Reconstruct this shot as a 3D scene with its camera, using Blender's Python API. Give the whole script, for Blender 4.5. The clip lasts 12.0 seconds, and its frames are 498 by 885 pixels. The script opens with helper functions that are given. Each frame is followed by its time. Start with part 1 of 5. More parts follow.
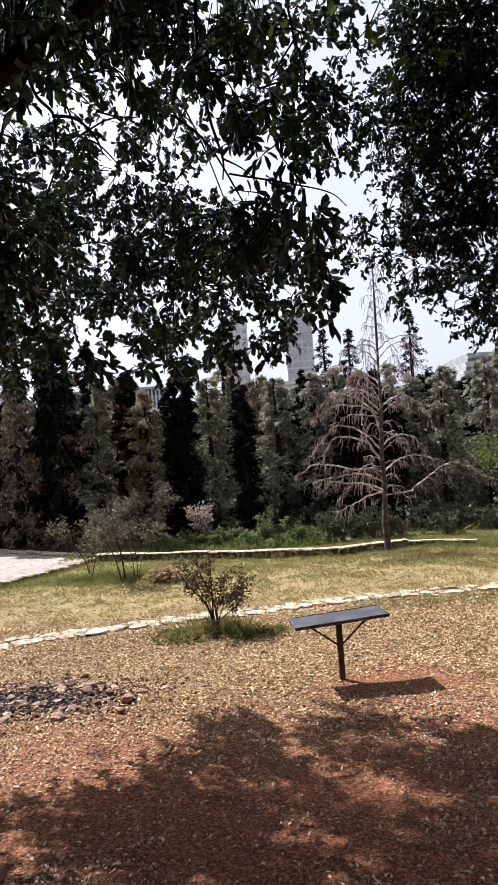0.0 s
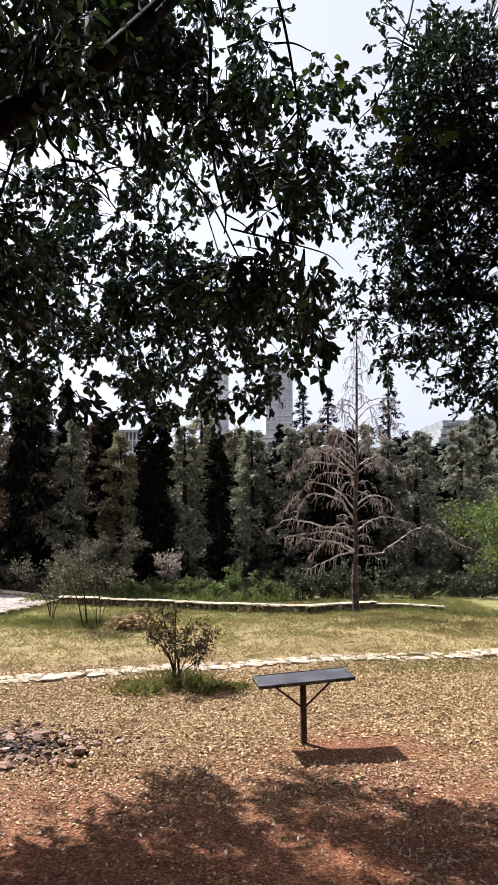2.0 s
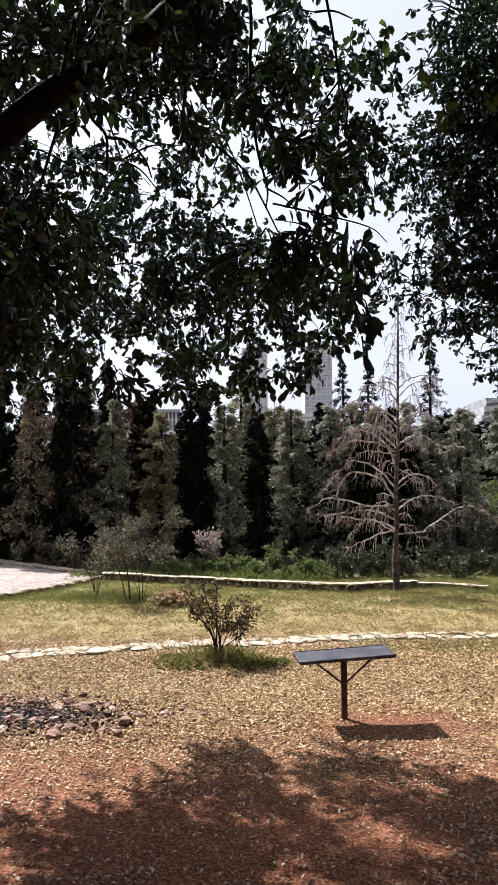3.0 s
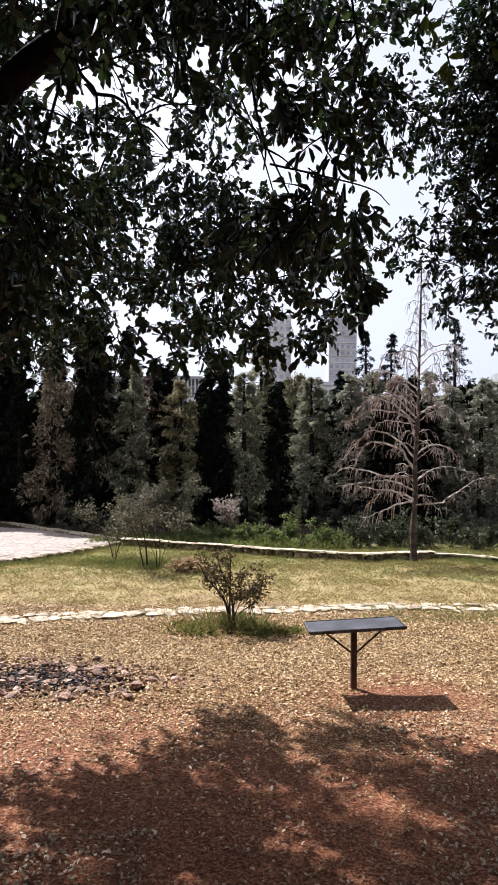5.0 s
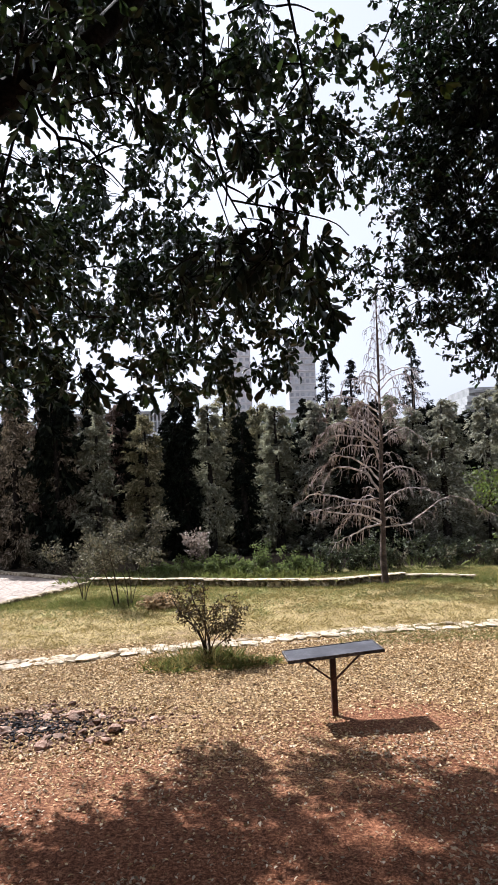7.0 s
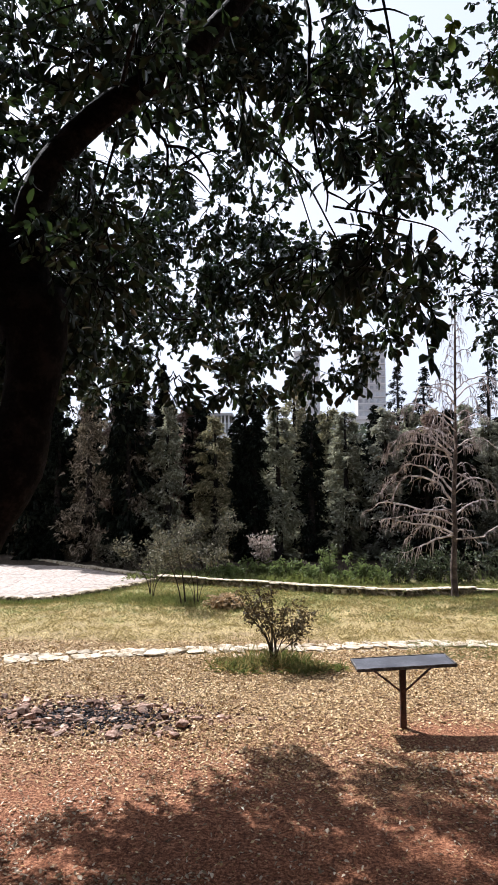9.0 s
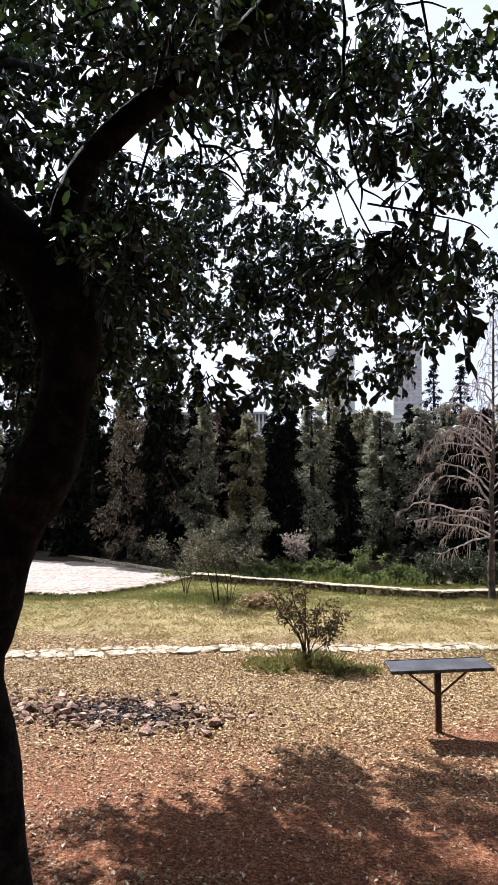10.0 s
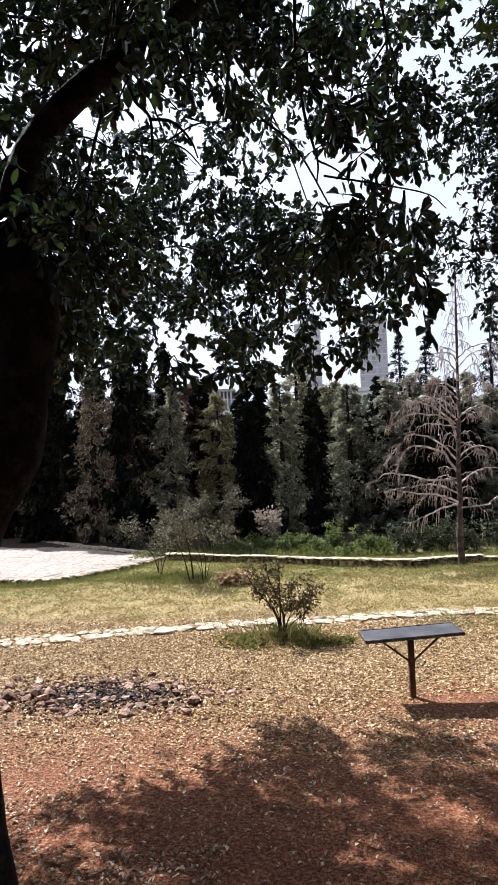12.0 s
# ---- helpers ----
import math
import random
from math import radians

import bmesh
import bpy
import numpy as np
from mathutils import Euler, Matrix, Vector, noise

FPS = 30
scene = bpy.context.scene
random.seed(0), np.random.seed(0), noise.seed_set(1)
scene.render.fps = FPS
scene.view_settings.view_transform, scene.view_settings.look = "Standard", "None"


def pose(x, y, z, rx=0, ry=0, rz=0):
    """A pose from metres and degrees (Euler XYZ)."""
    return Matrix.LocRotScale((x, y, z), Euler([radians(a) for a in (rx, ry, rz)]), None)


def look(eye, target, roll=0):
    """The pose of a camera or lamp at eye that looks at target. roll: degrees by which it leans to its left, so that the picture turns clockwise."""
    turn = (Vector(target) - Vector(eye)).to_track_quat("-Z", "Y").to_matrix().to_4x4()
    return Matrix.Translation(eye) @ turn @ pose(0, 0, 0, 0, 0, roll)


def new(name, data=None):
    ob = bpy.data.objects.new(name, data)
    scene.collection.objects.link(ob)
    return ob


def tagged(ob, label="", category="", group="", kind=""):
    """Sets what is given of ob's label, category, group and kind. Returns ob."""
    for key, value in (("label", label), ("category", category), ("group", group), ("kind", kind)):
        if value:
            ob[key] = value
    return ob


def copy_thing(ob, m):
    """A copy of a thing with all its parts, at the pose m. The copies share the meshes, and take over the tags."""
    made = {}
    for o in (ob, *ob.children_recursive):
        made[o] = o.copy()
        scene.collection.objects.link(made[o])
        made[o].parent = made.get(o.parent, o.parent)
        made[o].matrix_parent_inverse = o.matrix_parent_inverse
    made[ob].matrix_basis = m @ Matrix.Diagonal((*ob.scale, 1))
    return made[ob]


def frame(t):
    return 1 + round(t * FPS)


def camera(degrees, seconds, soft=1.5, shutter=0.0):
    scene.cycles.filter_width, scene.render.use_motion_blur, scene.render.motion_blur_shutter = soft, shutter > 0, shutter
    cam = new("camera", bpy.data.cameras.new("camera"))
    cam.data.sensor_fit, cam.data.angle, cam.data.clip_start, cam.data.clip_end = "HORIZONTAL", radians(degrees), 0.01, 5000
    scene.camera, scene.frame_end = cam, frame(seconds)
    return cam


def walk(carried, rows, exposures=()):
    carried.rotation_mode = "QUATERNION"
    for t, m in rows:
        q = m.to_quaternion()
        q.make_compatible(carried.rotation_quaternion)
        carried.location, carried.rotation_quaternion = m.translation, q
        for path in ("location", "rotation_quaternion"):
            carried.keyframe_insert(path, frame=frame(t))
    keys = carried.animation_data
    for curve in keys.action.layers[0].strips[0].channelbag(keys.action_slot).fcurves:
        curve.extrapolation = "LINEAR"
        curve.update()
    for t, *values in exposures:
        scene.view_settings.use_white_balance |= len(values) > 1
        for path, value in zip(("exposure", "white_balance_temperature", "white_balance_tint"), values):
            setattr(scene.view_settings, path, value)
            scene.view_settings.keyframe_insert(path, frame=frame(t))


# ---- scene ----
cam = camera(41.0, 12.0, 0.9)
PATH = [
    (0, (0.011, -0.034, 1.72), (0.088, 1.964, 1.774), -4.3),
    (0.5, (0.01, -0.034, 1.721), (0.043, 1.965, 1.769), -3.9),
    (1, (0.003, -0.028, 1.721), (0.191, 1.958, 1.868), -1.4),
    (1.5, (-0.008, -0.03, 1.717), (0.167, 1.954, 1.902), -0.9),
    (2, (-0.013, -0.027, 1.72), (0.144, 1.956, 1.924), -0.3),
    (2.5, (-0.014, -0.033, 1.716), (0.118, 1.956, 1.881), -0.7),
    (3, (-0.023, -0.032, 1.712), (0.017, 1.963, 1.854), -0.2),
    (3.2, (-0.024, -0.027, 1.713), (-0.026, 1.968, 1.845), -0.5),
    (4.8, (0.058, 0.022, 1.729), (0.001, 2.021, 1.75), 1.2),
    (5, (0.056, 0.017, 1.728), (0.028, 2.017, 1.773), 0.5),
    (5.5, (0.043, 0.017, 1.733), (0.034, 2.016, 1.815), -0.4),
    (6, (0.033, 0.005, 1.728), (0.002, 1.999, 1.878), -2.2),
    (6.5, (0.032, 0.003, 1.727), (0.047, 1.997, 1.885), -3.4),
    (6.7, (0.032, 0.003, 1.725), (0.102, 1.996, 1.863), -3.1),
    (8.3, (-0.041, -0.028, 1.72), (-0.024, 1.968, 1.855), 0.3),
    (8.5, (-0.044, -0.015, 1.723), (-0.072, 1.98, 1.862), -0.0),
    (9, (-0.046, -0.018, 1.721), (-0.163, 1.973, 1.873), -0.1),
    (9.5, (-0.049, 0.016, 1.729), (-0.251, 2.003, 1.836), -0.1),
    (10, (-0.042, -0.008, 1.726), (-0.261, 1.975, 1.874), 0.3),
    (10.5, (-0.036, 0.029, 1.734), (-0.269, 2.012, 1.839), 0.2),
    (11, (-0.038, 0.016, 1.733), (-0.288, 2.0, 1.777), -0.2),
    (11.5, (-0.039, 0.013, 1.733), (-0.257, 1.999, 1.821), -0.7),
    (12, (-0.03, 0.008, 1.734), (-0.16, 2.002, 1.812), -2.1),
]
walk(cam, [(t, look(eye, target, roll)) for t, eye, target, roll in PATH], [(0, 1.06, 5950, 15), (6.7, 1.11, 5880, 14), (8.5, 1.14, 5780, 13), (12, 1.16, 5800, 11)])

# ==== world, sun ====
SUN_TO = Vector((-0.29, 0.29, 0.475)).normalized()
world = bpy.data.worlds.new("sky_world")
scene.world = world
world.use_nodes = True
wn = world.node_tree.nodes
sky = wn.new("ShaderNodeTexSky")
sky.sky_type = "NISHITA"
sky.sun_disc = False
sky.sun_elevation = math.asin(SUN_TO.z)
sky.sun_rotation = math.atan2(SUN_TO.x, SUN_TO.y)
sky.dust_density = 3.5
sky.air_density = 1.0
haze = wn.new("ShaderNodeHueSaturation")
haze.inputs["Saturation"].default_value = 0.1
world.node_tree.links.new(sky.outputs[0], haze.inputs["Color"])
veil = wn.new("ShaderNodeMixRGB")
veil.inputs[0].default_value = 0.4
veil.inputs[2].default_value = (12.2, 12.7, 14.0, 1)
world.node_tree.links.new(haze.outputs[0], veil.inputs[1])
world.node_tree.links.new(veil.outputs[0], wn["Background"].inputs[0])
wn["Background"].inputs[1].default_value = 0.056
sun = new("sun", bpy.data.lights.new("sun", "SUN"))
sun.data.energy = 5.0
sun.data.angle = radians(0.55)
sun.data.color = (1.0, 0.95, 0.88)
sun.matrix_world = look((0, 0, 0), -SUN_TO)


# ==== materials ====
def node_mat(name):
    m = bpy.data.materials.new(name)
    m.use_nodes = True
    nt = m.node_tree
    return m, nt, nt.nodes["Principled BSDF"]


def ramp(nt, fac, stops):
    r = nt.nodes.new("ShaderNodeValToRGB")
    el = r.color_ramp.elements
    while len(el) < len(stops):
        el.new(0.5)
    for e, (p, c) in zip(el, stops):
        e.position, e.color = p, (*c, 1)
    nt.links.new(fac, r.inputs[0])
    return r.outputs[0]


def tex_noise(nt, scale, detail=6, rough=0.6, dist=0.0):
    n = nt.nodes.new("ShaderNodeTexNoise")
    n.inputs["Scale"].default_value, n.inputs["Detail"].default_value = scale, detail
    n.inputs["Roughness"].default_value, n.inputs["Distortion"].default_value = rough, dist
    g = nt.nodes.new("ShaderNodeNewGeometry")
    nt.links.new(g.outputs["Position"], n.inputs["Vector"])
    return n.outputs["Fac"]


def math_node(nt, op, a, b=0.5, clamp=False):
    n = nt.nodes.new("ShaderNodeMath")
    n.operation, n.use_clamp = op, clamp
    for i, v in enumerate((a, b)):
        if isinstance(v, (int, float)):
            n.inputs[i].default_value = v
        else:
            nt.links.new(v, n.inputs[i])
    return n.outputs[0]


def mix_col(nt, fac, a, b, kind="MIX"):
    n = nt.nodes.new("ShaderNodeMix")
    n.data_type, n.blend_type = "RGBA", kind
    for sock, v in ((n.inputs[0], fac), (n.inputs[6], a), (n.inputs[7], b)):
        if isinstance(v, (int, float)):
            sock.default_value = v
        elif isinstance(v, tuple):
            sock.default_value = (*v, 1)
        else:
            nt.links.new(v, sock)
    return n.outputs[2]


def bump(nt, bsdf, height, strength, distance):
    b = nt.nodes.new("ShaderNodeBump")
    b.inputs["Strength"].default_value, b.inputs["Distance"].default_value = strength, distance
    nt.links.new(height, b.inputs["Height"])
    nt.links.new(b.outputs[0], bsdf.inputs["Normal"])


def surface(name, dark, mid, light, scale=6.0, fine=60.0, rough=0.85, relief=0.01, metal=0.0, vary=0.25, island=False):
    """A mottled surface: two scales of noise, a value shift from piece to piece, fine relief."""
    m, nt, bsdf = node_mat(name)
    big, small = tex_noise(nt, scale), tex_noise(nt, fine, 4)
    fac = math_node(nt, "ADD", math_node(nt, "MULTIPLY", big, 0.65), math_node(nt, "MULTIPLY", small, 0.35))
    col = ramp(nt, fac, [(0.39, dark), (0.5, mid), (0.61, light)])
    if island:
        pick = nt.nodes.new("ShaderNodeNewGeometry").outputs["Random Per Island"]
    else:
        pick = nt.nodes.new("ShaderNodeObjectInfo").outputs["Random"]
    shade = math_node(nt, "ADD", math_node(nt, "MULTIPLY", pick, 2 * vary), 1 - vary)
    hsv = nt.nodes.new("ShaderNodeHueSaturation")
    nt.links.new(col, hsv.inputs["Color"])
    nt.links.new(shade, hsv.inputs["Value"])
    nt.links.new(hsv.outputs[0], bsdf.inputs["Base Color"])
    bsdf.inputs["Roughness"].default_value, bsdf.inputs["Metallic"].default_value = rough, metal
    if rough > 0.75:
        bsdf.inputs["Specular IOR Level"].default_value = 0.12
    bump(nt, bsdf, fac, 0.6, relief)
    return m


def leaf_mat(name, dark, mid, light, glow, through_it=0.3, rough=0.42, gloss=0.45):
    """Leaves: each its own green, a waxy gloss, and light that comes through them."""
    m, nt, bsdf = node_mat(name)
    pick = nt.nodes.new("ShaderNodeNewGeometry").outputs["Random Per Island"]
    col = ramp(nt, pick, [(0.0, dark), (0.55, mid), (1.0, light)])
    spot = tex_noise(nt, 90, 3)
    col = mix_col(nt, math_node(nt, "MULTIPLY", spot, 0.35), col, dark)
    nt.links.new(col, bsdf.inputs["Base Color"])
    bsdf.inputs["Roughness"].default_value = rough
    bsdf.inputs["Specular IOR Level"].default_value = gloss
    bump(nt, bsdf, spot, 0.3, 0.002)
    tr = nt.nodes.new("ShaderNodeBsdfTranslucent")
    nt.links.new(mix_col(nt, pick, glow, mid), tr.inputs[0])
    mixer = nt.nodes.new("ShaderNodeMixShader")
    mixer.inputs[0].default_value = through_it
    nt.links.new(bsdf.outputs[0], mixer.inputs[1])
    nt.links.new(tr.outputs[0], mixer.inputs[2])
    nt.links.new(mixer.outputs[0], nt.nodes["Material Output"].inputs[0])
    return m


LEAF = leaf_mat("waxy_leaf", (0.01, 0.018, 0.011), (0.027, 0.046, 0.025), (0.1, 0.145, 0.08), (0.11, 0.18, 0.04), 0.1, 0.32)
LEAF_OAK = leaf_mat("oak_leaf", (0.009, 0.017, 0.009), (0.022, 0.036, 0.018), (0.075, 0.105, 0.05), (0.06, 0.13, 0.03), 0.1)
LEAF_BRIGHT = leaf_mat("fresh_leaf", (0.03, 0.05, 0.012), (0.11, 0.155, 0.035), (0.26, 0.32, 0.1), (0.22, 0.3, 0.05), 0.35, 0.45, 0.3)
LEAF_SHRUB = leaf_mat("shrub_leaf", (0.05, 0.075, 0.02), (0.15, 0.19, 0.065), (0.32, 0.35, 0.15), (0.25, 0.31, 0.09), 0.42, 0.5, 0.25)
LEAF_GREY = leaf_mat("grey_green_leaf", (0.012, 0.012, 0.007), (0.1, 0.093, 0.06), (0.48, 0.43, 0.32), (0.22, 0.21, 0.13), 0.22, 0.7, 0.12)
# darkened green: the shade behind the wall is put into the leaf colour
LEAF_SHADED = leaf_mat("shaded_green_leaf", (0.008, 0.011, 0.006), (0.05, 0.06, 0.032), (0.25, 0.27, 0.16), (0.1, 0.13, 0.05), 0.2, 0.5, 0.2)
LEAF_REDDISH = leaf_mat("reddish_leaf", (0.025, 0.02, 0.009), (0.07, 0.055, 0.024), (0.17, 0.12, 0.05), (0.16, 0.1, 0.035), 0.22, 0.6, 0.2)
NEEDLE = leaf_mat("pine_needle", (0.003, 0.004, 0.002), (0.085, 0.085, 0.054), (0.95, 0.95, 0.74), (0.55, 0.54, 0.36), 0.36, 0.6, 0.1)
# lighter copy of the pine needle: stronger sunlight put into the colour
NEEDLE_SUNLIT = leaf_mat("sunlit_needle", (0.004, 0.005, 0.003), (0.11, 0.11, 0.08), (0.95, 0.95, 0.8), (0.58, 0.57, 0.42), 0.36, 0.6, 0.1)
NEEDLE_YELLOW = leaf_mat("yellowish_needle", (0.008, 0.008, 0.004), (0.19, 0.172, 0.095), (0.95, 0.85, 0.54), (0.48, 0.45, 0.25), 0.26, 0.6, 0.1)
NEEDLE_RUSSET = leaf_mat("russet_needle", (0.006, 0.005, 0.003), (0.11, 0.088, 0.06), (0.8, 0.68, 0.52), (0.4, 0.33, 0.22), 0.24, 0.6, 0.1)
# near-black: the deep shade of the tree belt is put into this colour
NEEDLE_SHADE = leaf_mat("shaded_conifer_scale", (0.003, 0.004, 0.003), (0.006, 0.008, 0.005), (0.03, 0.036, 0.026), (0.015, 0.02, 0.008), 0.05, 0.7, 0.03)
NEEDLE_BROWN = leaf_mat("dry_needle", (0.05, 0.033, 0.025), (0.2, 0.14, 0.115), (0.48, 0.37, 0.31), (0.28, 0.19, 0.13), 0.22, 0.6, 0.1)
HEAP = leaf_mat("dry_cuttings", (0.3, 0.2, 0.1), (0.62, 0.45, 0.27), (0.82, 0.66, 0.44), (0.5, 0.38, 0.24), 0.3, 0.7, 0.15)
DRY_PINK = leaf_mat("pinkish_dry_leaf", (0.14, 0.11, 0.09), (0.36, 0.29, 0.25), (0.62, 0.54, 0.47), (0.4, 0.31, 0.25), 0.3, 0.6)
GRASS = leaf_mat("green_grass", (0.07, 0.092, 0.025), (0.17, 0.19, 0.06), (0.37, 0.37, 0.15), (0.22, 0.25, 0.055), 0.3, 0.5)
STRAW = leaf_mat("dry_grass", (0.12, 0.09, 0.034), (0.37, 0.29, 0.12), (0.66, 0.54, 0.26), (0.5, 0.4, 0.15), 0.25, 0.7, 0.15)
LITTER = leaf_mat("fallen_leaf", (0.12, 0.06, 0.024), (0.46, 0.305, 0.14), (0.85, 0.67, 0.4), (0.45, 0.3, 0.13), 0.1, 0.7, 0.15)
LITTER_PALE = leaf_mat("bleached_leaf", (0.2, 0.14, 0.085), (0.46, 0.36, 0.25), (0.78, 0.68, 0.52), (0.5, 0.4, 0.25), 0.1, 0.7, 0.15)
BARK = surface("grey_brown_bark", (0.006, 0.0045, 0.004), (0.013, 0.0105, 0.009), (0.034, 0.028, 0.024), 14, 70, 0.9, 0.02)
DEADWOOD = surface("bleached_dead_wood", (0.12, 0.093, 0.085), (0.34, 0.286, 0.266), (0.66, 0.58, 0.55), 10, 60, 0.9, 0.006, island=True)
DEADBARK = surface("dead_conifer_bark", (0.03, 0.022, 0.019), (0.06, 0.045, 0.038), (0.12, 0.095, 0.08), 12, 60, 0.92, 0.015)
STEM = surface("shrub_stem", (0.025, 0.018, 0.013), (0.05, 0.038, 0.028), (0.1, 0.078, 0.06), 20, 90, 0.9, 0.004)
LIME = surface("pale_limestone", (0.15, 0.11, 0.065), (0.4, 0.33, 0.235), (0.58, 0.5, 0.385), 13, 60, 0.9, 0.02, vary=0.16)
# stone faces darker than the caps: their shaded side put into the colour
LIME_SHADED = surface("shaded_limestone", (0.07, 0.05, 0.03), (0.24, 0.19, 0.12), (0.5, 0.42, 0.29), 9, 45, 0.92, 0.015, vary=0.25)
PAVING = surface("pale_concrete_paving", (0.18, 0.145, 0.118), (0.3, 0.25, 0.208), (0.39, 0.33, 0.28), 4.0, 14, 0.85, 0.004, vary=0.03)
FLAG = surface("pale_flagstone", (0.18, 0.138, 0.115), (0.335, 0.28, 0.238), (0.425, 0.36, 0.31), 13.0, 40, 0.85, 0.01, vary=0.07)
ROCK = surface("sooty_fieldstone", (0.06, 0.034, 0.026), (0.25, 0.155, 0.115), (0.52, 0.39, 0.31), 9, 60, 0.92, 0.012, vary=0.45)
ROCK_BITS = surface("broken_fieldstone", (0.07, 0.036, 0.026), (0.27, 0.16, 0.115), (0.55, 0.4, 0.31), 9, 60, 0.92, 0.012, vary=0.5, island=True)
CHAR = surface("charcoal", (0.012, 0.011, 0.012), (0.03, 0.028, 0.03), (0.10, 0.095, 0.1), 20, 90, 0.85, 0.008, vary=0.4)
STEEL = surface("dark_painted_steel", (0.028, 0.027, 0.033), (0.05, 0.049, 0.058), (0.1, 0.098, 0.11), 7, 70, 0.55, 0.001, 0.2, vary=0.05)
STEEL_EDGE = surface("worn_steel_angle", (0.04, 0.035, 0.034), (0.085, 0.077, 0.073), (0.2, 0.185, 0.175), 18, 90, 0.5, 0.001, 0.5, vary=0.05)
RUST = surface("rusty_steel_tube", (0.03, 0.016, 0.012), (0.075, 0.033, 0.022), (0.15, 0.065, 0.04), 12, 80, 0.7, 0.002, 0.3, vary=0.05)
FACADE = surface("pale_facade_plaster", (0.52, 0.52, 0.52), (0.62, 0.62, 0.62), (0.7, 0.7, 0.7), 0.15, 2, 0.85, 0.01, vary=0.06)
FACADE_DIM = surface("weathered_grey_concrete", (0.24, 0.25, 0.25), (0.31, 0.32, 0.32), (0.38, 0.39, 0.39), 0.3, 3, 0.85, 0.01, vary=0.15)
FACADE_GREY = surface("grey_facade_cladding", (0.44, 0.45, 0.46), (0.53, 0.54, 0.55), (0.6, 0.61, 0.62), 0.15, 2, 0.8, 0.01, vary=0.06)
# panes paler than glass: distance haze put into the colour
PANE = surface("window_pane", (0.3, 0.32, 0.34), (0.38, 0.4, 0.43), (0.48, 0.5, 0.53), 0.5, 4, 0.3, 0.001, vary=0.25)
FARWOOD = leaf_mat("far_wood_leaf", (0.04, 0.05, 0.03), (0.07, 0.085, 0.05), (0.12, 0.13, 0.085), (0.06, 0.08, 0.03), 0.15, 0.6)


def ground_mat():
    m, nt, bsdf = node_mat("red_soil_and_dry_grass")
    geo = nt.nodes.new("ShaderNodeNewGeometry")
    sep = nt.nodes.new("ShaderNodeSeparateXYZ")
    nt.links.new(geo.outputs["Position"], sep.inputs[0])
    X, Y = sep.outputs[0], sep.outputs[1]
    big, mid, fine = tex_noise(nt, 0.7, 5, 0.6), tex_noise(nt, 5, 6, 0.65), tex_noise(nt, 55, 5, 0.7)
    grit = tex_noise(nt, 160, 3, 0.6)
    speck = math_node(nt, "ADD", math_node(nt, "MULTIPLY", fine, 0.6), math_node(nt, "MULTIPLY", grit, 0.4))
    soil = ramp(nt, speck, [(0.42, (0.075, 0.024, 0.01)), (0.5, (0.195, 0.071, 0.031)), (0.58, (0.42, 0.205, 0.115))])
    litter = ramp(nt, speck, [(0.45, (0.03, 0.016, 0.008)), (0.5, (0.17, 0.1, 0.048)), (0.555, (0.52, 0.38, 0.2))])
    dry = ramp(nt, speck, [(0.43, (0.06, 0.042, 0.018)), (0.5, (0.27, 0.2, 0.088)), (0.57, (0.62, 0.48, 0.22))])
    green = ramp(nt, speck, [(0.43, (0.06, 0.065, 0.016)), (0.5, (0.19, 0.185, 0.055)), (0.57, (0.38, 0.345, 0.125))])

    patch = tex_noise(nt, 1.5, 5, 0.65, 0.4)

    def step(v, a, b):
        n = nt.nodes.new("ShaderNodeMapRange")
        nt.links.new(v, n.inputs[0])
        n.inputs[1].default_value, n.inputs[2].default_value = a, b
        return n.outputs[0]

    wob = math_node(nt, "MULTIPLY", math_node(nt, "SUBTRACT", math_node(nt, "ADD", math_node(nt, "MULTIPLY", big, 0.6), math_node(nt, "MULTIPLY", mid, 0.4)), 0.5), 5.0)
    wy = math_node(nt, "ADD", Y, wob)
    col = mix_col(nt, step(wy, 3.7, 5.9), soil, litter)
    dry = mix_col(nt, math_node(nt, "MULTIPLY", math_node(nt, "MULTIPLY", math_node(nt, "SUBTRACT", patch, 0.47, True), 5.0, True), step(wy, 8.6, 9.8)), dry, green)
    col = mix_col(nt, step(wy, 7.4, 8.4), col, dry)
    col = mix_col(nt, math_node(nt, "MULTIPLY", step(wy, 10.0, 11.6), 0.75), col, green)
    # ground under the belt darkened in its colour for the shade there
    needles = ramp(nt, speck, [(0.43, (0.012, 0.009, 0.006)), (0.5, (0.045, 0.032, 0.02)), (0.57, (0.11, 0.08, 0.05))])
    col = mix_col(nt, step(math_node(nt, "ADD", Y, math_node(nt, "MULTIPLY", wob, 0.2)), 13.1, 13.7), col, needles)
    # bare red earth round the bench foot
    dx, dy = math_node(nt, "SUBTRACT", X, 1.15), math_node(nt, "MULTIPLY", math_node(nt, "SUBTRACT", Y, 4.9), 1.6)
    d = math_node(nt, "SQRT", math_node(nt, "ADD", math_node(nt, "MULTIPLY", dx, dx), math_node(nt, "MULTIPLY", dy, dy)))
    col = mix_col(nt, math_node(nt, "MULTIPLY", step(math_node(nt, "ADD", d, math_node(nt, "MULTIPLY", wob, 0.25)), 0.75, 0.3), 0.8), col, soil)
    # ash of the old fire
    dx, dy = math_node(nt, "MULTIPLY", math_node(nt, "SUBTRACT", X, -1.5), 0.7), math_node(nt, "SUBTRACT", Y, 5.25)
    d = math_node(nt, "SQRT", math_node(nt, "ADD", math_node(nt, "MULTIPLY", dx, dx), math_node(nt, "MULTIPLY", dy, dy)))
